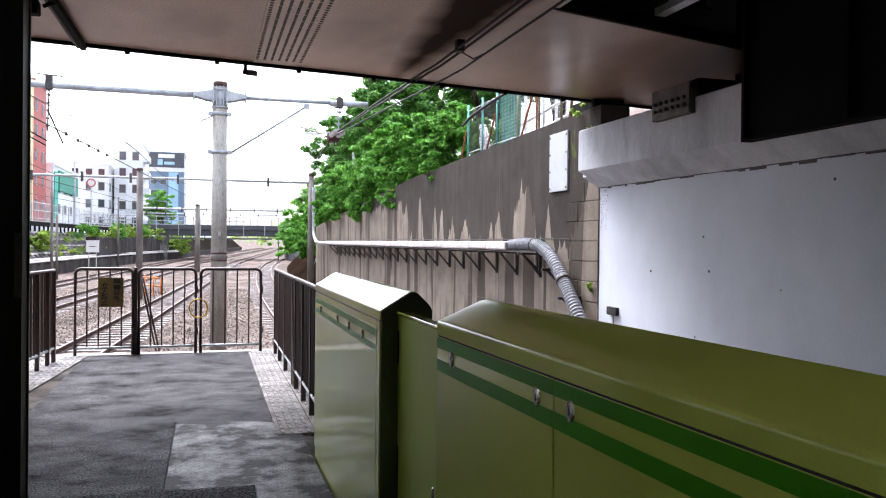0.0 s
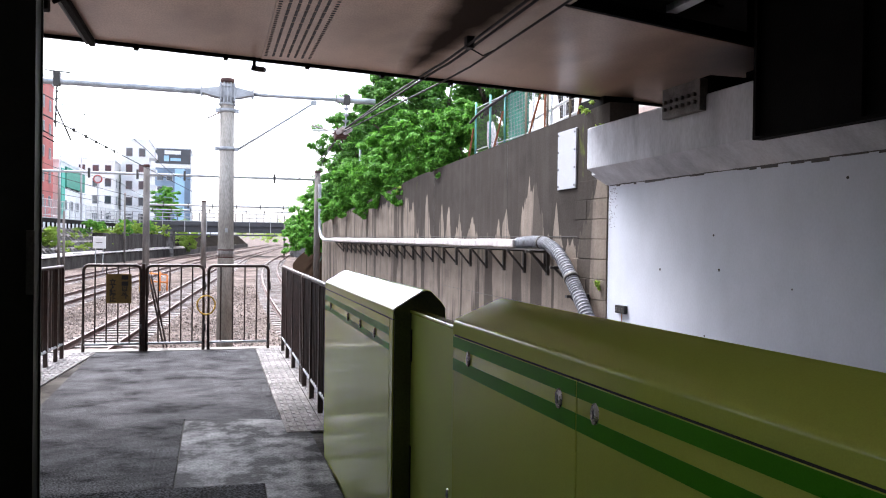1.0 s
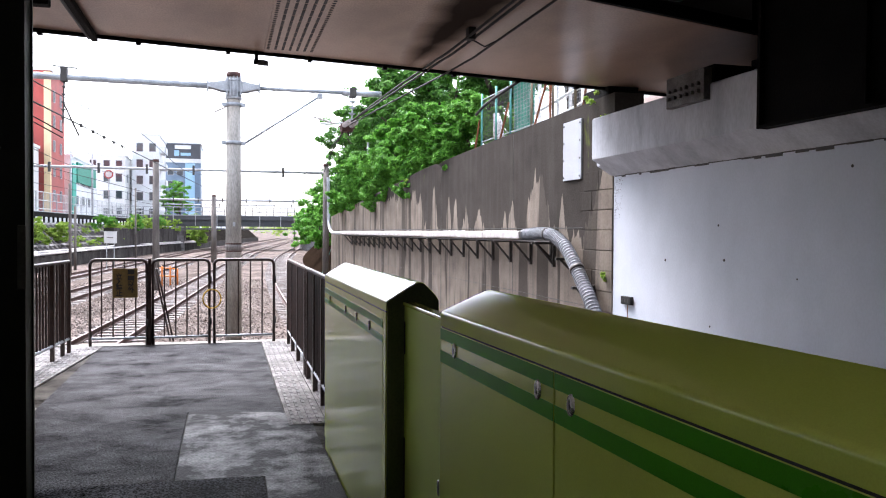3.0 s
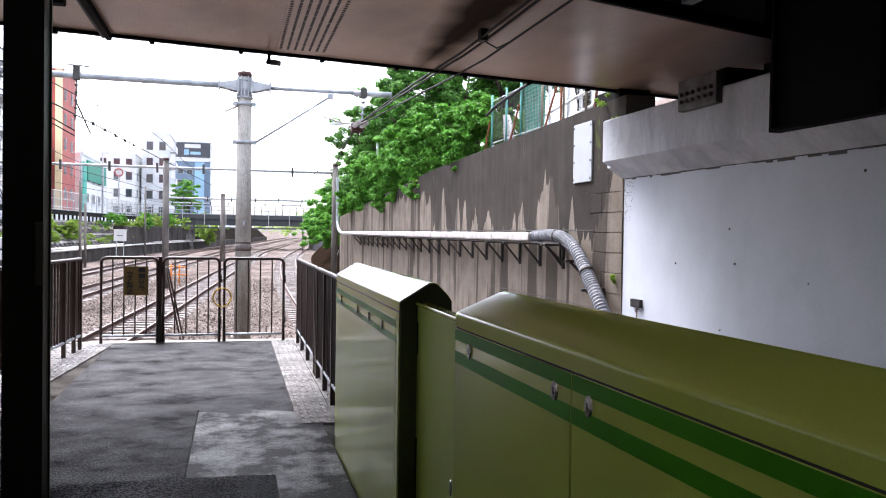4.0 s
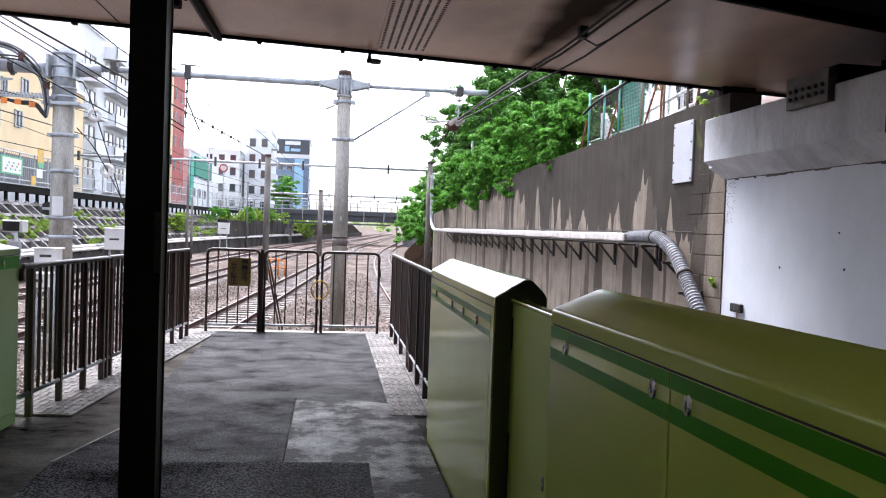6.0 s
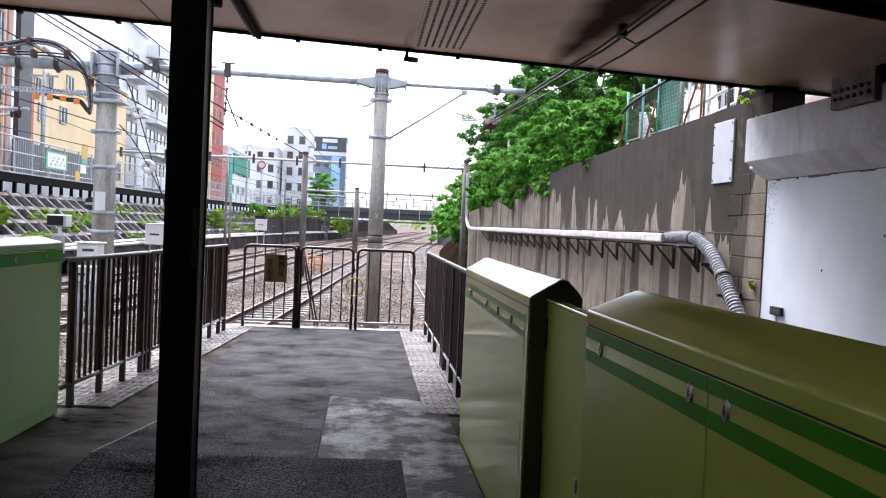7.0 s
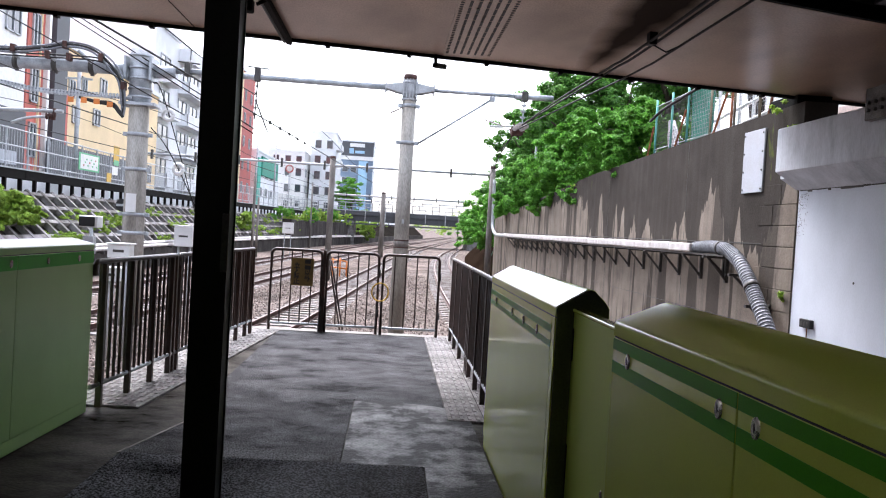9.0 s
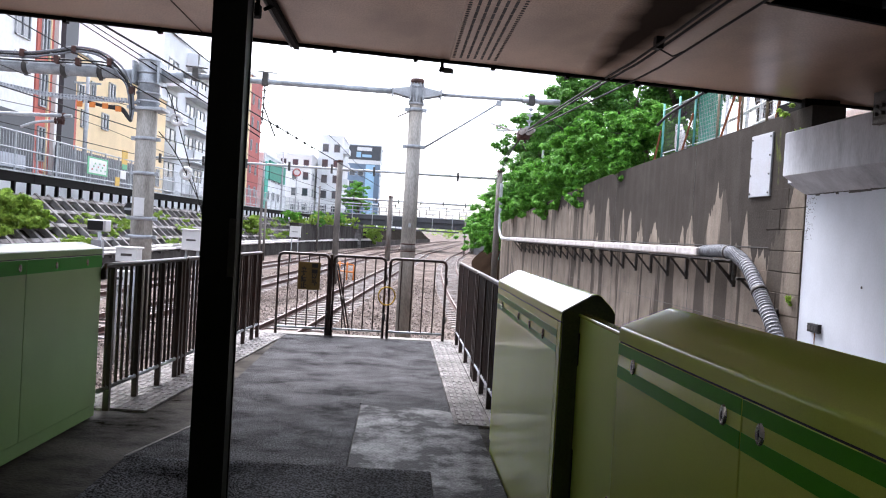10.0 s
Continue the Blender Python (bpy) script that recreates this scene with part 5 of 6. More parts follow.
# cables draped over the broad beam
bund = thing("cable_bundle", (-8, GY, 5.2), "black feeder cables on rusty cleats over the beam", "cable")
for k in range(3):
    bm = B()
    o, e = 0.055 * k, 0.07 * k
    sweep(bm, smooth_line([(-14, GY - 0.3, 5.3 - o), (-9.63, GY - 0.3, 5.24 - o), (-8.45, GY - 0.3, 5.34 - o), (-7.9, GY - 0.3, 5.46 - o), (-7.4, GY - 0.3, 5.43 - o), (-7.0 - e * 0.5, GY - 0.3, 5.25 - o), (-6.66 - e, GY - 0.32, 4.95 - o), (-6.5 - e * 0.8, GY - 0.34, 4.6), (-6.43 - e * 0.6, GY - 0.34, 4.1), (-6.46 - e * 0.3, GY - 0.34, 3.8)], 6), 0.026, 8)
    part("cable", bm, HOSE if k != 1 else BLACK, bund)
for z in (5.13, 5.06):
    bm = B()
    sweep(bm, smooth_line([(-14, GY - 0.28, z + 0.05), (-9.6, GY - 0.28, z), (-8.0, GY - 0.28, z + 0.02), (-7.1, GY - 0.28, z), (-6.7, GY - 0.3, z - 0.25), (-6.58, GY - 0.33, 4.6)], 6), 0.02, 7)
    part("cable", bm, BLACK, bund, "thin black cable")
for x, z in ((-9.1, 5.22), (-7.9, 5.38), (-7.8, 5.1), (-7.05, 5.14), (-8.3, 5.12), (-6.5, 4.5)):
    bm = B()
    box(bm, x - 0.05, x + 0.05, GY - 0.38, GY - 0.2, z - 0.08, z + 0.1, 0.01)
    part("cleat", bm, RUST, bund, "rusty cable cleat")
for x in (-9.0, -8.15, -7.3):
    bm = B()
    tube(bm, (x, GY - 0.2, 5.02), (x - 0.3, GY - 0.3, 5.28), 0.04, seg=6)
    part("bracket", bm, ZINC, bund, "pale bracket arm")
for i, (z, o) in enumerate(((4.25, 0.0), (4.2, 0.03))):
    wire([(-16, GY - 0.3, 5.3 + o), (-9.6, GY - 0.3, 4.45 + o), (-8.8, GY - 0.3, 4.31 + o), (-8.0, GY - 0.3, 4.25 + o), (-7.2, GY - 0.3, 4.23 + o), (-6.3, GY - 0.3, z)], 0.026, "grey armoured cable ending at the pole", "feeder_cable", mt=HOSE if i else STEEL)
bm = B()
for k in range(40):
    q = -9.6 + k * 0.08
    z = 4.25 + 0.2 * max(0.0, (-8.0 - q) / 1.6) ** 1.6
    tube(bm, (q, GY - 0.3, z - 0.05), (q, GY - 0.3, z + 0.07), 0.034, 0.034, 6)
solid("cable_lashing", bm, ZINC, "pale lashing wound round the armoured cable", "lashing")
for k in range(2):
    wire([(-7.5, GY - 0.34, 4.17), (-7.1, GY - 0.36, 4.1 - 0.03 * k), (-6.72, GY - 0.36, 4.08 - 0.06 * k), (-6.55, GY - 0.36, 3.9 - 0.05 * k), (-6.46, GY - 0.36, 3.76)], 0.035, "thick black cable tail bending down at the pole", "cable_tail", mt=BLACK)
for x, z in ((-7.67, 4.09), (-7.37, 4.09), (-7.07, 4.08), (-6.76, 4.03)):
    bm = B()
    box(bm, x - 0.07, x + 0.07, GY - 0.43, GY - 0.4, z - 0.06, z + 0.07, 0.01)
    solid("cable_tag", bm, ORANGE, "bright orange tag hanging on a cable", "tag", group="orange cable tags")
arm = thing("registration_arm", (-8.6, GY, 3.8), "pale tubular arm with a brown insulator over the far track", "bracket arm")
bm = B()
tube(bm, (-13, GY, 3.72), (-8.0, GY, 3.84), 0.045, seg=10)
part("tube", bm, ZINC, arm)
bm = B()
sweep(bm, smooth_line([(-9.2, GY, 3.5), (-8.95, GY, 3.6), (-8.7, GY, 3.66), (-8.3, GY, 3.69)], 5), 0.035, 8)
part("steady_arm", bm, ZINC, arm)
bm = B()
insulator(bm, (-8.42, GY, 3.7), (-8.16, GY, 3.72), 3, 0.09)
tube(bm, (-8.22, GY, 3.62), (-8.2, GY, 3.9), 0.05, seg=8)
part("insulator", bm, RUST, arm, "brown porcelain insulator")

for p in ((-5.55, GY + 0.2, 3.95), (-5.3, GY + 0.4, 2.65)):
    root = thing("line_insulator", p, "white ring insulator on a stay wire", "insulator", "insulators")
    bm = B()
    sweep(bm, [(p[0] + 0.12 * math.cos(t), p[1], p[2] + 0.12 * math.sin(t)) for t in [i * math.pi / 8 for i in range(17)]], 0.05, 8)
    part("ring", bm, WHITE, root)
wire([(-5.9, GY, 4.7), (-5.55, GY + 0.2, 4.0), (-4.6, GY + 3, -1.2)], 0.014, "thin stay wire down to the ballast", "stay_wire")
wire([(-5.9, GY, 3.6), (-5.3, GY + 0.4, 2.65), (-4.2, GY + 4, -1.2)], 0.014, "thin stay wire down to the ballast", "stay_wire")

# wires over the tracks
wire([(2.9, -6, 3.5), (2.9, 7, 3.5), (2.9, 9.3, 3.52), (2.9, 13, 3.7), (2.92, 18.7, 3.98)], 0.012, "black trolley wire passing under the bridge")
for dx in (-0.035, 0.035):
    wire([(2.55 + dx, -6, 3.46), (2.6 + dx, 7, 3.5), (2.63 + dx, 9.6, 3.57), (2.72 + dx, 13, 3.74), (2.9, 18.7, 4.0)], 0.014, "black messenger wire passing under the bridge")
wire([(2.92, 18.7, 3.99), (3.6, 27, 4.15), (4.9, 40, 4.45)], 0.016, "black wire running on to the far pole")
wire([(2.92, 18.7, 3.95), (3.3, 30, 3.9), (4.2, 60, 4.2), (7.6, 100, 4.4)], 0.014, "black trolley wire over the far track")
for y in (7.9, 4.5):
    bm = B()
    sweep(bm, [(2.6, y, 3.49), (2.75, y, 3.42), (2.9, y, 3.5)], 0.009, 5)
    box(bm, 2.56, 2.64, y - 0.05, y + 0.05, 3.48, 3.6)
    solid("wire_hanger", bm, BLACK, "black hanger joining wires to the soffit", "hanger")
ins = thing("section_insulator", (2.9, 18.7, 4.0), "cluster of porcelain insulators on the trolley wire", "insulator", "insulators")
for k in (-0.08, 0.08):
    bm = B()
    insulator(bm, (2.88 + k, 17.6, 3.93), (2.92 + k, 18.7, 3.99), 6, 0.06)
    part("insulator_string", bm, INSUL, ins)
bm = B()
box(bm, 2.78, 3.06, 18.65, 18.95, 3.85, 4.05, 0.03)
for k in range(6):
    tube(bm, (2.92, 18.8, 3.95), (2.92 + 0.2 * math.cos(k), 18.8, 3.95 + 0.2 * math.sin(k)), 0.02, seg=6)
part("yoke", bm, RUST, ins)
drop = thing("drop_insulator", (3.25, GY, 4.9), "grey drop insulator hanging from the beam", "insulator", "insulators")
bm = B()
box(bm, 3.17, 3.33, GY - 0.09, GY + 0.09, 4.86, 5.1, 0.01)
part("clamp", bm, BRACKET_GREY, drop)
bm = B()
insulator(bm, (3.25, GY, 4.86), (3.22, GY, 4.2), 4, 0.09)
part("string", bm, STEEL, drop)
for y, x1 in ((20.0, 2.45), (20.0, 0.1)):
    bm = B()
    insulator(bm, (x1 - 0.2, y, 4.35), (x1 + 0.35 if x1 > 1 else x1 + 0.1, y, 4.2 if x1 > 1 else 4.5), 5, 0.035)
    solid("small_insulator", bm, INSUL, "small string of insulators on a stay", "insulator", group="insulators")


def trolley(line, y0, y1, label):
    wire([(line(y), y, 3.75 + 0.003 * (y - y0)) for y in range(y0, y1, 20)], 0.014, label, n=3)
    ys = list(range(y0, y1, 10))
    wire([(line(y), y, 4.5 + (0.0 if i % 2 == 0 else -0.35)) for i, y in enumerate(ys)], 0.01, label, n=4)


trolley(left_line, 6, 190, "black trolley wire over the platform track")
trolley(lambda y: left_line(y, 4.3), 6, 190, "black trolley wire over the middle track")
trolley(lambda y: left_line(y, 8.0), 6, 190, "black trolley wire over the far track")
dr = thing("line_hanger", (-3.4, GY, 4.9), "dark insulated hanger dropping from the beam", "hanger", "insulators")
bm = B()
insulator(bm, (-3.39, GY, 4.9), (-3.42, GY, 3.95), 5, 0.05)
tube(bm, (-3.4, GY, 4.4), (-3.15, GY + 0.4, 3.72), 0.02, seg=6)
part("string", bm, BRACKET_GREY, dr)
for k in range(5):
    bm = B()
    y = 19 + k * 1.1
    box(bm, left_line(y) - 0.025, left_line(y) + 0.025, y - 0.06, y + 0.06, 3.75, 3.83, 0.008)
    part("clip", bm, BRACKET_GREY, dr)
for k, (a, b) in enumerate((((-12.0, 19.5, 8.55), (-3.4, 19.9, 3.72)), ((-12.0, 19.45, 8.4), (-3.4, 19.88, 3.6)), ((-12.0, 19.45, 7.35), (-5.0, 19.6, 3.9)))):
    wire([a, b], 0.016, "black cable slanting down past the pole", "slanting_cable")


def far_gantry(y, poles, z, label, x0, x1, r=0.05, h=0.3):
    for x in poles:
        pole(x, y, z + h, r * 2.8, r * 2.3, label, mt=POLE_DARK)
    root = thing("line_beam", (x0, y, z), "thin steel beam across the tracks", "beam", "overhead line beams")
    bm = B()
    tube(bm, (x0, y, z), (x1, y, z), r, seg=8)
    part("tube", bm, ZINC, root)
    for x in [x0 + 1.2 + 2.1 * i for i in range(int((x1 - x0) / 2.1))]:
        bm = B()
        box(bm, x - 0.05, x + 0.05, y - 0.08, y + 0.08, z - 0.25, z + 0.2)
        part("fitting", bm, BRACKET_GREY, root)


far_gantry(40, (-3.0, 5.0), 4.42, "slim grey concrete pole beside the far tracks", -13, 4.9, 0.06, 0.35)
far_gantry(75, (-0.85,), 4.3, "slim far steel pole between the tracks", -5.5, 8.8, 0.09, 0.35)
far_gantry(98, (), 4.6, "slim far pole", -8, 9, 0.06)
for x, y, h in ((-9.5, 56, 4.5), (-10.2, 62, 3.2), (9.2, 110, 4.0), (-9.0, 90, 6.0)):
    pole(x, y, h, 0.1, 0.08, "slim grey pole in the cutting", cap=False, mt=POLE_DARK)
sg = thing("street_lamp", (5.8, 30, 3.0), "curved pale street lamp arm among the leaves", "street lamp")
bm = B()
tube(bm, (5.9, 33, 2.8), (5.9, 33, 5.6), 0.05, seg=8)
sweep(bm, smooth_line([(5.9, 33, 5.6), (5.3, 33, 6.0), (4.3, 33, 5.95)], 5), 0.04, 8)
part("arm", bm, ZINC, sg)
bm = B()
box(bm, 3.9, 4.5, 32.9, 33.1, 5.9, 5.98, 0.02)
part("head", bm, WHITE, sg)

# ---- cutting: boxes, ducts, embankment ----
def bend(y):
    """How far the foot of the embankment has swung towards the tracks."""
    return 0.0 if y < 40 else 0.00105 * (y - 40) ** 2 if y < 125 else 7.586 + 0.12 * (y - 125)


def bent(bm):
    for v in bm.verts:
        v.co.x += bend(v.co.y)
    return bm


BEND_LINE = [(bend(y), y, 0.0) for y in [-30, 20, 40] + list(range(48, 250, 8))]
bm = B()
rail_extrude(bm, [(-13.0, GROUND_Z - 0.1), (-13.0, -0.35), (-12.6, -0.35), (-12.6, GROUND_Z - 0.1)], [p for p in BEND_LINE if p[1] > 7.2 or p[1] == -30][1:])
solid("kerb_wall", bm, SOOTY, "low weathered concrete wall at the foot of the embankment", "low wall", "structure")
for k, (x, z) in enumerate(((-12.55, -0.2), (-12.75, -0.05))):
    for j in range(8):
        y = 18 + j * 14
        bm = B()
        sweep(bm, [(x + bend(y + q * 3.495), y + q * 3.495, z) for q in range(5)], 0.085, 10)
        solid("cable_pipe", bm, PIPE_WHITE, "pale cable pipe running along the low wall", "pipe", group="cable pipes")
for j in range(30):
    y = 18 + j * 3.6
    bm = B()
    box(bm, -12.85, -12.45, y - 0.05, y + 0.05, -0.42, -0.28)
    bent(bm)
    solid("pipe_cradle", bm, BRACKET_GREY, "dark cradle under the cable pipes", "cradle", group="pipe cradles")
bm = B()
rail_extrude(bm, [(-12.8, -0.5), (-15.6, 2.05), (-17.8, 2.1), (-17.85, 2.9), (-70, 3.0), (-70, -1.6), (-12.8, -1.6)], BEND_LINE[1:])
solid("embankment", bm, DARK_SOIL, "dark earth embankment with a concrete lattice", "embankment", "structure")
lat = thing("slope_lattice", (-14.5, 60, 0.5), "weathered concrete lattice covering the embankment", "lattice", kind="structure")
slope = math.degrees(math.atan2(2.55, 2.8))
bm = B()
rail_extrude(bm, [(-17.8, 2.08), (-17.8, 2.95), (-17.7, 2.95), (-17.7, 2.08)], BEND_LINE[1:])
solid("street_kerb", bm, GREYW, "pale concrete kerb wall of the street", "kerb", "structure")
for k in range(5):
    t = 0.06 + k * 0.22
    x, z = -12.8 - 2.8 * t, -0.5 + 2.55 * t
    for j in range(16):
        bm = B()
        box(bm, -0.1, 0.1, 22 + j * 6, 27.98 + j * 6, -0.1, 0.2, m=pose(x, 0, z, 0, slope, 0))
        part("lattice_beam", bent(bm), LATTICE, lat)
bm = B()
box(bm, -1.88, 1.88, -0.11, 0.11, -0.1, 0.22, m=pose(0, 0, 0, 0, slope, 0))
me = mesh_of("lattice_rib", bm, LATTICE)
for j in range(78):
    ob = part("lattice_rib", me, None, lat, here=True)
    ob.matrix_local = lat.matrix_basis.inverted() @ Matrix.Translation((-14.2 + bend(20 + j * 1.25), 20 + j * 1.25, 0.78))
# walkway on the crest
walkway = thing("crest_walkway", (-15.6, 60, 2.4), "dark steel walkway girder on short posts along the crest", "walkway", kind="structure")
for j in range(14):
    bm = B()
    box(bm, -16.0, -15.5, 22 + j * 6.5, 28.48 + j * 6.5, 2.62, 3.0, 0.01)
    part("girder", bent(bm), DARK_STEEL, walkway)
    bm = B()
    box(bm, -15.98, -15.46, 22 + j * 6.5, 28.48 + j * 6.5, 3.0, 3.06)
    part("edge_plate", bent(bm), ZINC, walkway)
bm = B()
box(bm, -15.64, -15.5, -0.07, 0.07, 1.8, 2.63)
me = mesh_of("post", bm, DARK_STEEL)
for j in range(66):
    ob = part("post", me, None, walkway, here=True)
    ob.location = Vector((bend(22.3 + j * 1.37), 22.3 + j * 1.37, 0)) - walkway.location
cf = thing("crest_fence", (-15.9, 60, 3.06), "pale galvanised mesh fence along the street", "fence", kind="structure")
bm = B()
tube(bm, (-15.9, 0, 3.06), (-15.9, 0, 4.75), 0.045, seg=6)
me = mesh_of("fence_post", bm, ZINC)
for j in range(46):
    ob = part("fence_post", me, None, cf, here=True)
    ob.location = Vector((bend(22 + j * 2.0), 22 + j * 2.0, 0)) - cf.location
for z in (3.3, 4.0, 4.7):
    bm = B()
    sweep(bm, [(-15.9 + bend(22 + 6 * q), 22 + 6 * q, z) for q in range(16)], 0.035, 6)
    part("fence_rail", bm, ZINC, cf)
bm = B()
for j in range(360):
    y = 22 + j * 0.25
    box(bm, -15.93, -15.92, y, y + 0.02, 3.1, 4.7)
tagged(part("fence_mesh", bent(bm), ZINC, cf), kind="stuff")
for i, (y, z, dy, h, mt) in enumerate(((41.5, 3.5, 2.8, 0.9, GREEN_SIGN), (41.7, 3.58, 2.4, 0.74, WHITE), (46.4, 4.3, 0.9, 0.9, YELLOW_PAINT), (46.45, 4.1, 0.8, 0.3, GREEN_SIGN), (46.2, 3.55, 0.9, 0.45, WHITE), (45.4, 3.1, 0.7, 0.5, YELLOW_PAINT))):
    bm = B()
    box(bm, -15.86 + 0.01 * i, -15.84 + 0.01 * i, y, y + dy, z, z + h, 0.005)
    solid("street_sign", bm, mt, "small coloured board on the street fence", "sign", group="street signs")
for i in range(10):
    bm = B()
    z = 3.72 + 0.16 * (i % 3)
    y = 41.95 + 0.2 * i
    box(bm, -15.8, -15.79, y, y + 0.15, z, z + 0.08)
    solid("sign_bar", bm, GREEN_SIGN if i % 4 else BRICKRED, "printed bar on a street board", "print", group="printed bars")

# weeds on the slope
rng = random.Random(11)
for i in range(44):
    t = rng.uniform(0.1, 0.95)
    y = 24 + i * 2.1 + rng.uniform(-1, 1)
    if i < 12:
        t = rng.uniform(0.15, 0.6)
    x, z = -12.8 - 2.8 * t + bend(y), -0.5 + 2.55 * t
    r = rng.uniform(0.5, 1.1)
    root = thing("weed_bush", (x, y, z), "rank green weeds growing through the lattice", "bush", "weeds on the slope")
    leaves("foliage", crown(x + 0.2, y, z + r * 0.25, r * 1.15, 6, 7, 0.8, 0.35), 0.045, WEED, root, 200 + i, 90)
for i, (x, y, r) in enumerate(((-13.7, 27.5, 1.2), (-14.2, 31.5, 1.1), (-14.0, 64, 1.3), (-13.9, 70, 1.2), (-12, 131, 3), (-14, 134, 3.2), (16, 240, 6), (26, 250, 7), (10, 280, 5), (20, 300, 6), (35, 290, 7), (30, 262, 6))):
    g = 0.5 if y < 120 else -0.9
    x = x + bend(y) if y < 200 else x
    root = thing("far_bush", (x, y, g), "bright green bushes beside the far tracks", "bush", "far bushes")
    leaves("foliage", crown(x, y, g + r * 0.75, r, 6, 14), 0.1, WEED, root, 240 + i, 110)
# the dark wall before the far bridge, with bushes on its top
bm = B()
rail_extrude(bm, [(-13.6, GROUND_Z - 0.1), (-13.6, 1.65), (-13.5, 1.75), (-12.66, 1.75), (-12.62, 1.7), (-12.55, GROUND_Z - 0.1)], [(bend(y), y, 0.0) for y in range(84, 119, 4)])
solid("far_retaining_wall", bm, SOOTY, "dark sooty retaining wall below the far bridge", "retaining wall", "structure")
for i in range(9):
    y = 84 + i * 4.1
    x = -13.2 + bend(y)
    r = rng.uniform(0.9, 1.5)
    root = thing("wall_top_bush", (x, y, 1.75), "leafy green bush on the dark far wall", "bush", "bushes on the far wall")
    leaves("foliage", crown(x, y, 1.6 + r * 0.6, r, 5, 12), 0.09, WEED if i % 3 else LEAF, root, 300 + i, 90)
x, y = -7.6, 145
tree(x, y, 2.6, 4.5, crown(x, y, 7.0, 3.2, 9, 13, 0.9, 1.0), LEAF, 330, "round green street tree before the far tower", 0.16, 90, group="street trees")

hb = thing("speaker_box", (-5.05, 14, GROUND_Z), "white framed black panel on a thin post", "signal")
bm = B()
tube(bm, (-5.0, 14, GROUND_Z), (-5.0, 14, 1.2), 0.03, seg=8)
box(bm, -5.12, -4.95, 13.95, 14.1, 0.75, 1.05)
part("post", bm, ZINC, hb)
bm = B()
box(bm, -5.22, -4.9, 14.0, 14.25, 1.2, 1.4, 0.015)
part("case", bm, WHITE, hb)
bm = B()
box(bm, -5.21, -4.95, 13.985, 14.0, 1.22, 1.38, 0.003)
part("black_face", bm, BLACK, hb)


def cabinet(x, y, z0, z1, w, label):
    root = thing("relay_cabinet", (x, y, GROUND_Z), label, "cabinet", "trackside cabinets")
    bm = B()
    box(bm, x - w / 2, x + w / 2, y - 0.15, y + 0.15, z0, z1, 0.015)
    part("case", bm, WHITE, root)
    bm = B()
    box(bm, x - w / 2 - 0.03, x + w / 2 + 0.03, y - 0.18, y + 0.18, z1, z1 + 0.03, 0.008)
    part("lid", bm, WHITE, root)
    bm = B()
    box(bm, x - w * 0.25, x + w * 0.25, y - 0.156, y - 0.15, (z0 + z1) / 2 - 0.02, (z0 + z1) / 2 + 0.03)
    part("plate", bm, BRACKET_GREY, root)
    for s in (-1, 1):
        bm = B()
        tube(bm, (x + s * w * 0.3, y, GROUND_Z), (x + s * w * 0.3, y, z0), 0.03, seg=8)
        part("leg", bm, ZINC, root)


cabinet(-5.15, 16, 0.6, 0.86, 0.42, "white trackside relay cabinet on thin legs")
cabinet(-5.1, 15.5, 0.18, 0.42, 0.3, "white trackside relay cabinet on thin legs")
cabinet(-5.46, 22, 0.66, 1.2, 0.5, "tall white trackside cabinet on thin legs")
cabinet(-7.6, 60, 0.6, 1.4, 0.8, "pale far trackside cabinet on thin legs")
gl = thing("slope_ladder", (5.2, 44, -1.2), "green painted handrails climbing the far bank", "handrail")
for dx in (0.0, 0.45):
    bm = B()
    tube(bm, (5.0 + dx, 43.2, -1.3), (6.3 + dx, 43.6, 2.0), 0.035, seg=6)
    part("handrail", bm, TEAL_POST, gl)
for k in range(6):
    bm = B()
    tube(bm, (5.1 + 0.22 * k, 43.24 + 0.06 * k, -1.05 + 0.56 * k), (5.55 + 0.22 * k, 43.24 + 0.06 * k, -1.05 + 0.56 * k), 0.02, seg=6)
    part("rung", bm, TEAL_POST, gl)
hp = thing("safety_barrier", (-2.9, 43, GROUND_Z), "small orange tubular barrier on the ballast", "barrier")
for x in (-3.5, -3.35, -2.95, -2.55, -2.2):
    bm = B()
    tube(bm, (x, 43, GROUND_Z), (x, 43, -0.3 if x < -2.5 else -0.45), 0.04, seg=8)
    part("post", bm, YELLOW_PAINT if x < -3.3 else ORANGE, hp)
for z in (-0.35, -0.75):
    bm = B()
    tube(bm, (-3.5, 43, z), (-2.2, 43, z - 0.1), 0.035, seg=8)
    part("rail", bm, ORANGE, hp)

# ---- far road bridge ----
fb = thing("road_bridge", (0, 120, 2), "dark steel road bridge across the cutting", "bridge", kind="structure")
bm = B()
box(bm, -17, 22, 119.6, 128, 3.1, 3.7)
part("deck", bm, CHARCOAL, fb)
for y in (120, 122.5, 125):
    bm = B()
    box(bm, -16, 20, y, y + 0.3, 2.2, 3.1)
    part("girder", bm, CHARCOAL, fb)
for i in range(36):
    bm = B()
    x = -16 + i
    box(bm, x - 0.05, x + 0.05, 119.5, 119.6, 2.2, 4.9)
    part("stanchion", bm, CHARCOAL if i % 3 else ZINC, fb)
for z in (3.75, 4.3, 4.9):
    bm = B()
    box(bm, -17, 22, 119.48, 119.56, z - 0.05, z + 0.05)
    part("rail", bm, ZINC, fb)
bm = B()
box(bm, -7.0, -5.6, 120, 127, GROUND_Z, 2.3)
part("pier", bm, LATTICE, fb)
bm = B()
box(bm, 11.5, 22, 120, 127, GROUND_Z, 2.3)
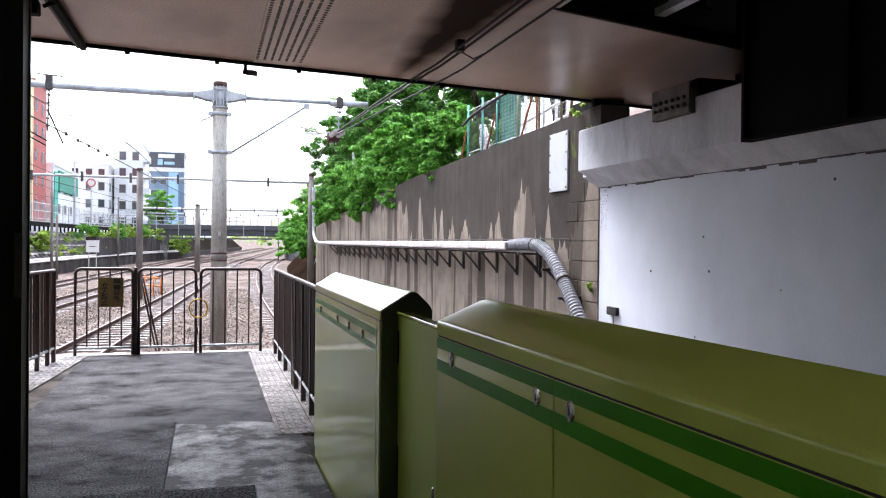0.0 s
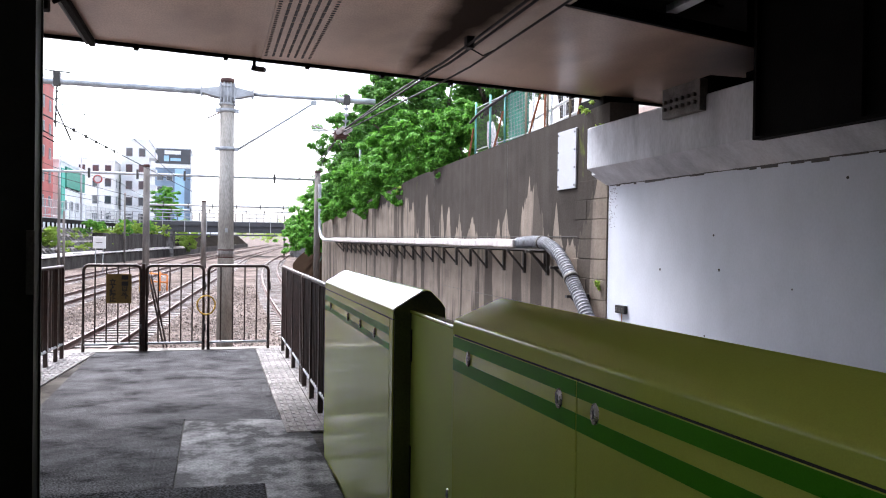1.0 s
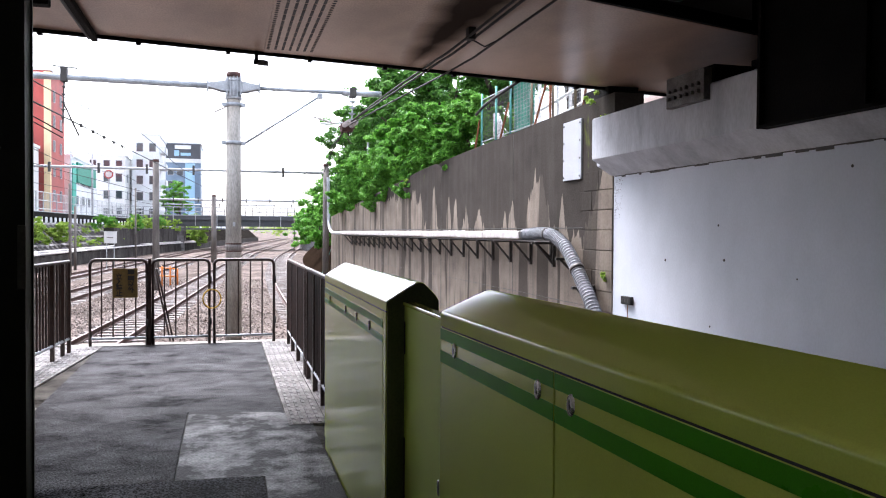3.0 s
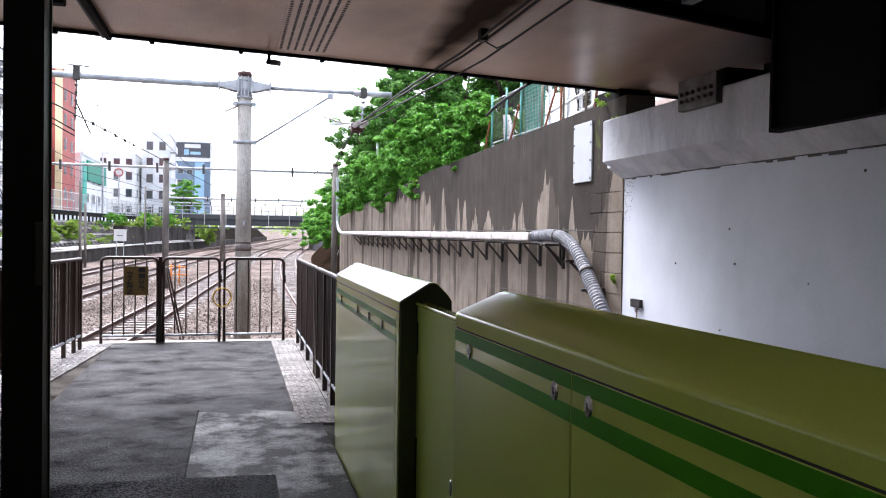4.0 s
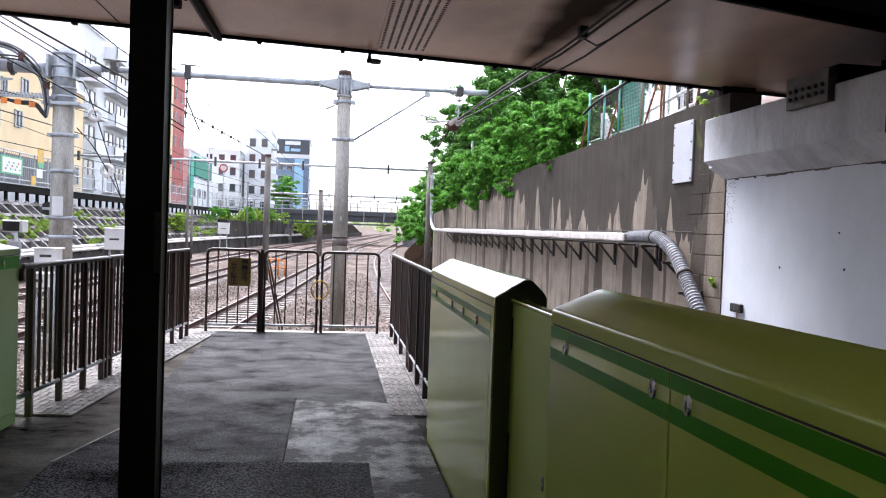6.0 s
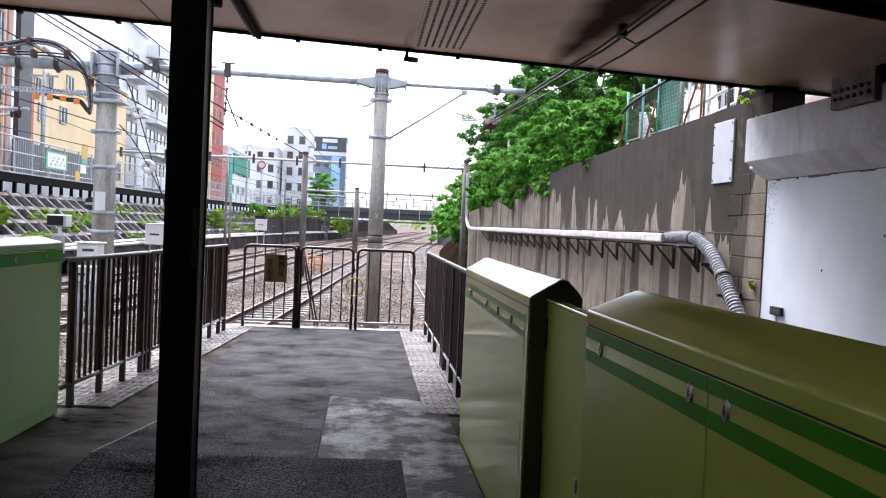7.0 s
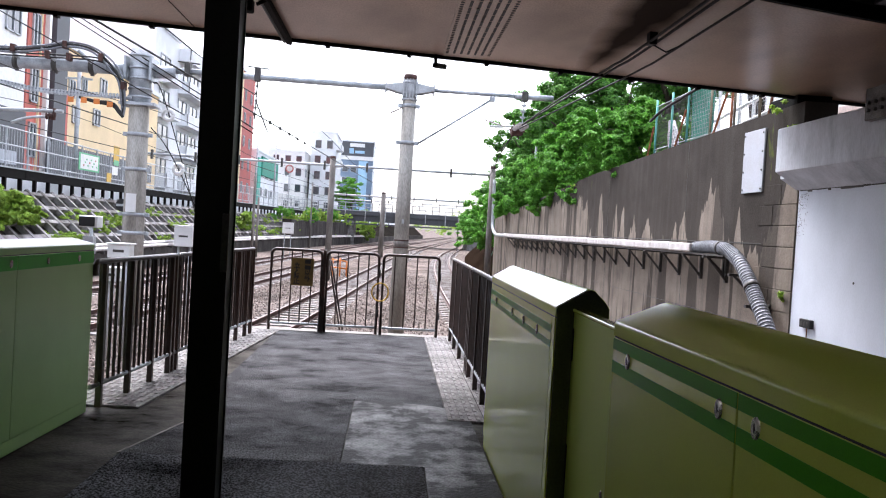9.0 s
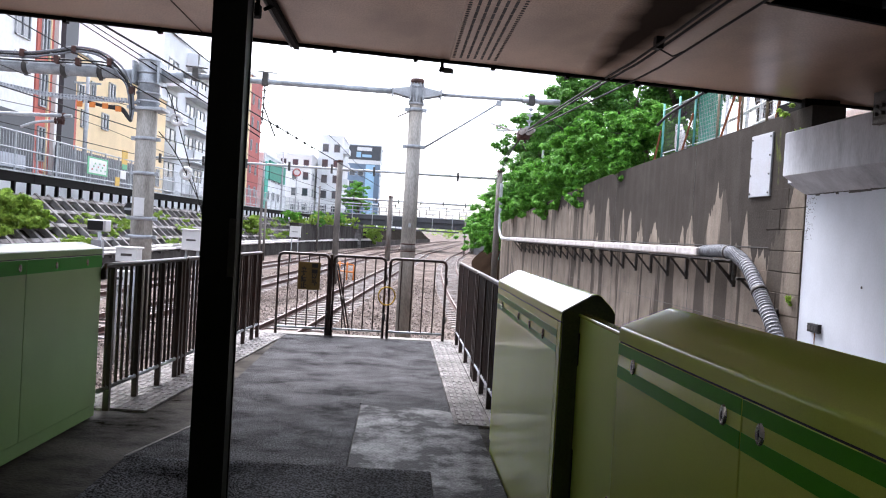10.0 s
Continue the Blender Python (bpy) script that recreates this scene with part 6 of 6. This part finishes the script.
part("abutment", bm, LATTICE, fb)
bm = B()
box(bm, -8, 9, 118.8, 119.2, 1.7, 1.9)
for i in range(12):
    box(bm, -8 + i * 1.5, -7.9 + i * 1.5, 118.9, 119.1, 1.7, 2.6)
part("pipe_tray", bm, CHARCOAL, fb)


# ---- buildings ----
def building(x0, x1, y0, y1, z1, mt, label, east=(), south=(), balconies=(), extra=(), z0=2.9):
    """A block on the street; windows are (along, z, width, height) on the track side (east) or towards the station (south)."""
    root = thing("building", (x1, (y0 + y1) / 2, z0), label, "building", "buildings along the street")
    bm = B()
    box(bm, x0, x1, y0, y1, z0 - 0.3, z1)
    part("wall", bm, mt, root)
    bm = B()
    box(bm, x0 - 0.15, x1 + 0.15, y0 - 0.15, y1 + 0.15, z1, z1 + 0.35)
    part("parapet", bm, GREYW, root)
    for s, ws in (("e", east), ("s", south)):
        for a, z, w, h in ws:
            bm = B()
            f = 0.07
            if s == "e":
                for (p, q, r, t) in ((a, a + f, z, z + h), (a + w - f, a + w, z, z + h), (a, a + w, z, z + f), (a, a + w, z + h - f, z + h), (a + w / 2 - f / 2, a + w / 2 + f / 2, z, z + h)):
                    box(bm, x1, x1 + 0.1, p, q, r, t)
            else:
                for (p, q, r, t) in ((a, a + f, z, z + h), (a + w - f, a + w, z, z + h), (a, a + w, z, z + f), (a, a + w, z + h - f, z + h)):
                    box(bm, p, q, y0 - 0.1, y0, r, t)
            win = part("window", bm, ZINC, root)
            bm = B()
            if s == "e":
                box(bm, x1, x1 + 0.04, a + 0.02, a + w - 0.02, z + 0.02, z + h - 0.02)
            else:
                box(bm, a + 0.02, a + w - 0.02, y0 - 0.04, y0, z + 0.02, z + h - 0.02)
            part("pane", bm, GLASS, win)
    for a, z, w in balconies:
        bm = B()
        box(bm, x1, x1 + 1.1, a, a + w, z - 0.15, z)
        box(bm, x1 + 1.02, x1 + 1.1, a, a + w, z, z + 1.0)
        box(bm, x1, x1 + 1.1, a, a + 0.08, z, z + 1.0)
        box(bm, x1, x1 + 1.1, a + w - 0.08, a + w, z, z + 1.0)
        part("balcony", bm, mt, root)
    for name, m2, (p, q, r, s, t, u) in extra:
        bm = B()
        box(bm, p, q, r, s, t, u)
        part(name, bm, m2, root)
    return root


building(-34, -20.0, 26, 44.4, 27, WHITE, "white apartment block with tall dark windows", east=[(y, z, 1.6, 2.4) for y in (32.2, 36.6, 42.0) for z in (10.4, 14.2, 18.0)] + [(38.0, 7.2, 2.2, 1.6)],
         extra=[("shopfront", CHARCOAL, (-20.0, -19.8, 38, 44.3, 2.9, 6.5)), ("shop_sign", SHEET_GREY, (-19.8, -19.7, 40.6, 43.2, 3.6, 4.3))])
building(-34, -20, 44.6, 47.4, 27, SALMON, "salmon red apartment block with charcoal side panels", east=[(45.0, z, 0.9, 1.9) for z in (4.2, 7.2, 10.2, 13.2, 16.2)],
         extra=[("pipe_column", WHITE, (-20, -19.75, 46.6, 46.9, 3, 27)), ("side_panel", CHARCOAL, (-20.6, -19.7, 47.45, 49.2, 2.9, 20)), ("pipe_column", YELLOW, (-20, -19.88, 45.95, 46.05, 3, 27))])
building(-34, -20, 49.3, 68.5, 11.2, YELLOW, "pale yellow rendered building with small windows", east=[(50.1, 8.3, 0.95, 1.1), (52.1, 8.9, 0.8, 1.0), (55.2, 9.2, 1.2, 1.2), (50.8, 6.8, 1.1, 1.1), (54.2, 7.1, 1.2, 1.1), (63, 6.2, 1.1, 1.2), (63, 8.9, 1.1, 1.2), (66.4, 4.0, 0.9, 1.4)],
         extra=[("fence_panel", CHARCOAL, (-19.4, -19.3, 46, 60, 2.8, 5.2)), ("pink_strip", SALMON, (-20, -19.9, 49.25, 50.0, 3, 8.4))])
building(-34, -20.6, 69, 86, 17.5, GREYW, "grey white apartment block with stacked balconies", east=[(y, z, 3.0, 2.3) for y in (70.5, 76.6, 80.6) for z in (4.1, 7.1, 10.1, 13.1)],
         balconies=[(70.2, z, 3.6) for z in (4, 7, 10, 13)] + [(76.3, z, 8.5) for z in (4, 7, 10, 13, 16)], extra=[("roof_tank", WHITE, (-25, -22, 72, 77, 17.9, 19.4))])
building(-34, -21, 87, 103, 11, WHITE, "white low office building", east=[(y, z, 1.6, 1.4) for y in (89, 92, 95, 98) for z in (4.5, 7.5)])
building(-34, -20, 104.5, 113, 20.5, BRICKRED, "narrow dark red tiled apartment tower", east=[(y, z, 0.9, 1.4) for y in (106, 110) for z in (5, 8, 11, 14, 17)], extra=[("pale_corner", YELLOW, (-20.6, -19.9, 103.9, 104.48, 3, 20.3))])
building(-36, -20, 118, 140, 11.5, GREYW, "grey building wrapped in green sheeting", east=[(y, z, 1.8, 1.4) for y in (121, 126, 131) for z in (5, 8)], extra=[("green_sheet", TEAL, (-20, -19.6, 116.6, 119.2, 3.5, 10.5)), ("scaffold_sheet", GREEN_BOARD, (-19.95, -19.7, 121, 137, 8.2, 11))])
building(-23.5, -16.8, 150, 166, 14.5, WHITE, "white mid-rise block with a row of small windows", south=[(x, z, 1.1, 1.5) for x in (-22.6, -20.4, -18.4) for z in (4, 7, 10, 12.3)], east=[(y, z, 1.6, 1.5) for y in (152, 157, 162) for z in (4, 7, 10)])
building(-16.4, -11.6, 156, 172, 19, GREYW, "tall pale block with balconies on the side", z0=2.9, south=[(x, z, 1.2, 1.6) for x in (-15.6, -13.4) for z in (4, 7, 10, 13, 16)], balconies=[(156.5, z, 5) for z in (4, 7, 10, 13, 16)])
building(-12.4, -5.0, 180, 195, 20.2, HOTEL_BLUE, "dark blue hotel tower with a light blue strip", z0=2.9, south=[(x, z, 1.3, 1.0) for x in (-11.8, -9.9) for z in (4, 6.4, 8.8, 11.2, 13.4)],
         extra=[("blue_strip", SKY_BLUE, (-8.2, -6.2, 179.85, 180, 4, 16.0)), ("white_band", WHITE, (-12.4, -5, 179.8, 180, 16.1, 17.0)), ("sign_board", CHARCOAL, (-12.4, -5, 179.7, 180, 17.0, 20.1)),
                ("sign_bar", WHITE, (-10.3, -7.0, 179.6, 179.7, 19.0, 19.8)), ("sign_bar", SKY_BLUE, (-10.4, -9.4, 179.6, 179.7, 17.5, 18.7)), ("sign_bar", SKY_BLUE, (-9.1, -7.0, 179.6, 179.7, 17.6, 18.2))])
rs = thing("round_road_sign", (-15.3, 118, 3), "round white road sign with a red rim", "road sign")
bm = B()
tube(bm, (-15.3, 118, 2.9), (-15.3, 118, 9.6), 0.08, seg=8)
part("pole", bm, ZINC, rs)
bm = B()
tube(bm, (-15.3, 117.9, 9.2), (-15.3, 117.85, 9.2), 0.6, seg=20)
part("rim", bm, BRICKRED, rs)
bm = B()
tube(bm, (-15.3, 117.85, 9.2), (-15.3, 117.8, 9.2), 0.42, seg=20)
part("disc", bm, WHITE, rs)
for i, (x, y, h) in enumerate(((-17, 44, 9), (-17.3, 76, 10), (-17, 100, 11), (-16.5, 112, 12))):
    root = thing("street_pole", (x, y, 2.9), "grey street utility pole with cross arms", "utility pole", "street poles")
    bm = B()
    tube(bm, (x, y, 2.8), (x, y, h), 0.13, 0.1, seg=10)
    part("shaft", bm, ZINC, root)
    bm = B()
    box(bm, x - 0.7, x + 0.7, y - 0.04, y + 0.04, h - 0.6, h - 0.5)
    part("cross_arm", bm, ZINC, root)

# ---- tactile paving ----
def tactile(x0, y0, cols, rows, skew, label):
    root = thing("tactile_paving", (x0, y0, 0), label, "tactile paving", kind="structure")
    bm = B()
    box(bm, 0.004, 0.296, 0.004, 0.296, -0.02, 0.006)
    for i in range(4):
        for j in range(2):
            x, y = 0.05 + i * 0.066, 0.03 + j * 0.14
            vs = [bm.verts.new((x + a * 0.016, y + (0.055 + b * 0.05), 0.006)) for a, b in ((-1, -1), (1, -1), (1, 1), (-1, 1))]
            vt = [bm.verts.new((x + a * 0.012, y + (0.055 + b * 0.046), 0.012)) for a, b in ((-1, -1), (1, -1), (1, 1), (-1, 1))]
            bm.faces.new(vt).material_index = 1
            for k in range(4):
                bm.faces.new((vs[k], vs[(k + 1) % 4], vt[(k + 1) % 4], vt[k])).material_index = 1
    me = mesh_of("tile", bm, [TILE, TILE_BAR])
    for r in range(rows):
        for c in range(cols):
            ob = part("tile", me, None, root, here=True)
            ob.location = (c * 0.3 + skew * r * 0.3, r * 0.3, 0)
            ob.rotation_euler.z = -math.atan(skew)


tactile(0.645, 6.28, 2, 16, 0.0, "pale ribbed tactile tiles along the fence, worn")
tactile(-2.35, 6.3, 2, 16, 0.085, "pale ribbed tactile tiles along the platform edge, worn")


# ---- loose ballast stones near the platform end ----
def stones(n, x0, x1, y0, y1, seed):
    r = np.random.default_rng(seed)
    base = np.array(((1, 0, 0), (0, 1, 0), (-1, 0, 0), (0, -1, 0), (0, 0, 1), (0, 0, -1)), float)
    tri = np.array(((0, 1, 4), (1, 2, 4), (2, 3, 4), (3, 0, 4), (1, 0, 5), (2, 1, 5), (3, 2, 5), (0, 3, 5)))
    u = r.random(n)
    y = y0 + (y1 - y0) * u ** 1.5
    x = r.uniform(x0, x1, n)
    c = np.stack((x, y, np.full(n, BED_Z + 0.0)), 1)
    for i in range(n):
        d = min(abs(x[i] - right_line(y[i])), abs(x[i] - left_line(y[i])), abs(x[i] - left_line(y[i], 4.3)))
        c[i, 2] = BED_Z + (0.02 if d < 1.4 else 0.02 - (d - 1.4) * 0.11 if d < 2.1 else -0.06) + r.uniform(-0.01, 0.02)
        if d < 1.0 and r.random() < 0.65:
            c[i, 2] -= 0.2
    size = r.uniform(0.02, 0.045, (n, 1, 1))
    v = c[:, None, :] + base[None] * size * r.uniform(0.6, 1.2, (n, 6, 3)) + r.normal(size=(n, 6, 3)) * size * 0.18
    f = tri[None] + (np.arange(n) * 6)[:, None, None]
    me = bpy.data.meshes.new("ballast_stones")
    me.from_pydata(v.reshape(-1, 3).tolist(), [], f.reshape(-1, 3).tolist())
    m = bpy.data.materials.new("ballast_stone")
    m.use_nodes = True
    nd, lk = m.node_tree.nodes, m.node_tree.links
    p = nd["Principled BSDF"]
    p.inputs["Roughness"].default_value, p.inputs["Specular IOR Level"].default_value = 0.9, 0.1
    geo, ramp = nd.new("ShaderNodeNewGeometry"), nd.new("ShaderNodeValToRGB")
    ramp.color_ramp.elements[0].color, ramp.color_ramp.elements[1].color = (0.055, 0.04, 0.034, 1), (0.36, 0.31, 0.275, 1)
    lk.new(geo.outputs["Random Per Island"], ramp.inputs["Fac"])
    lk.new(ramp.outputs["Color"], p.inputs["Base Color"])
    me.materials.append(m)
    tagged(part("ballast_stones", me, None), "loose grey brown ballast stones around the tracks", "ballast", kind="stuff")


stones(42000, -9.5, 5.0, 11.5, 48, 3)
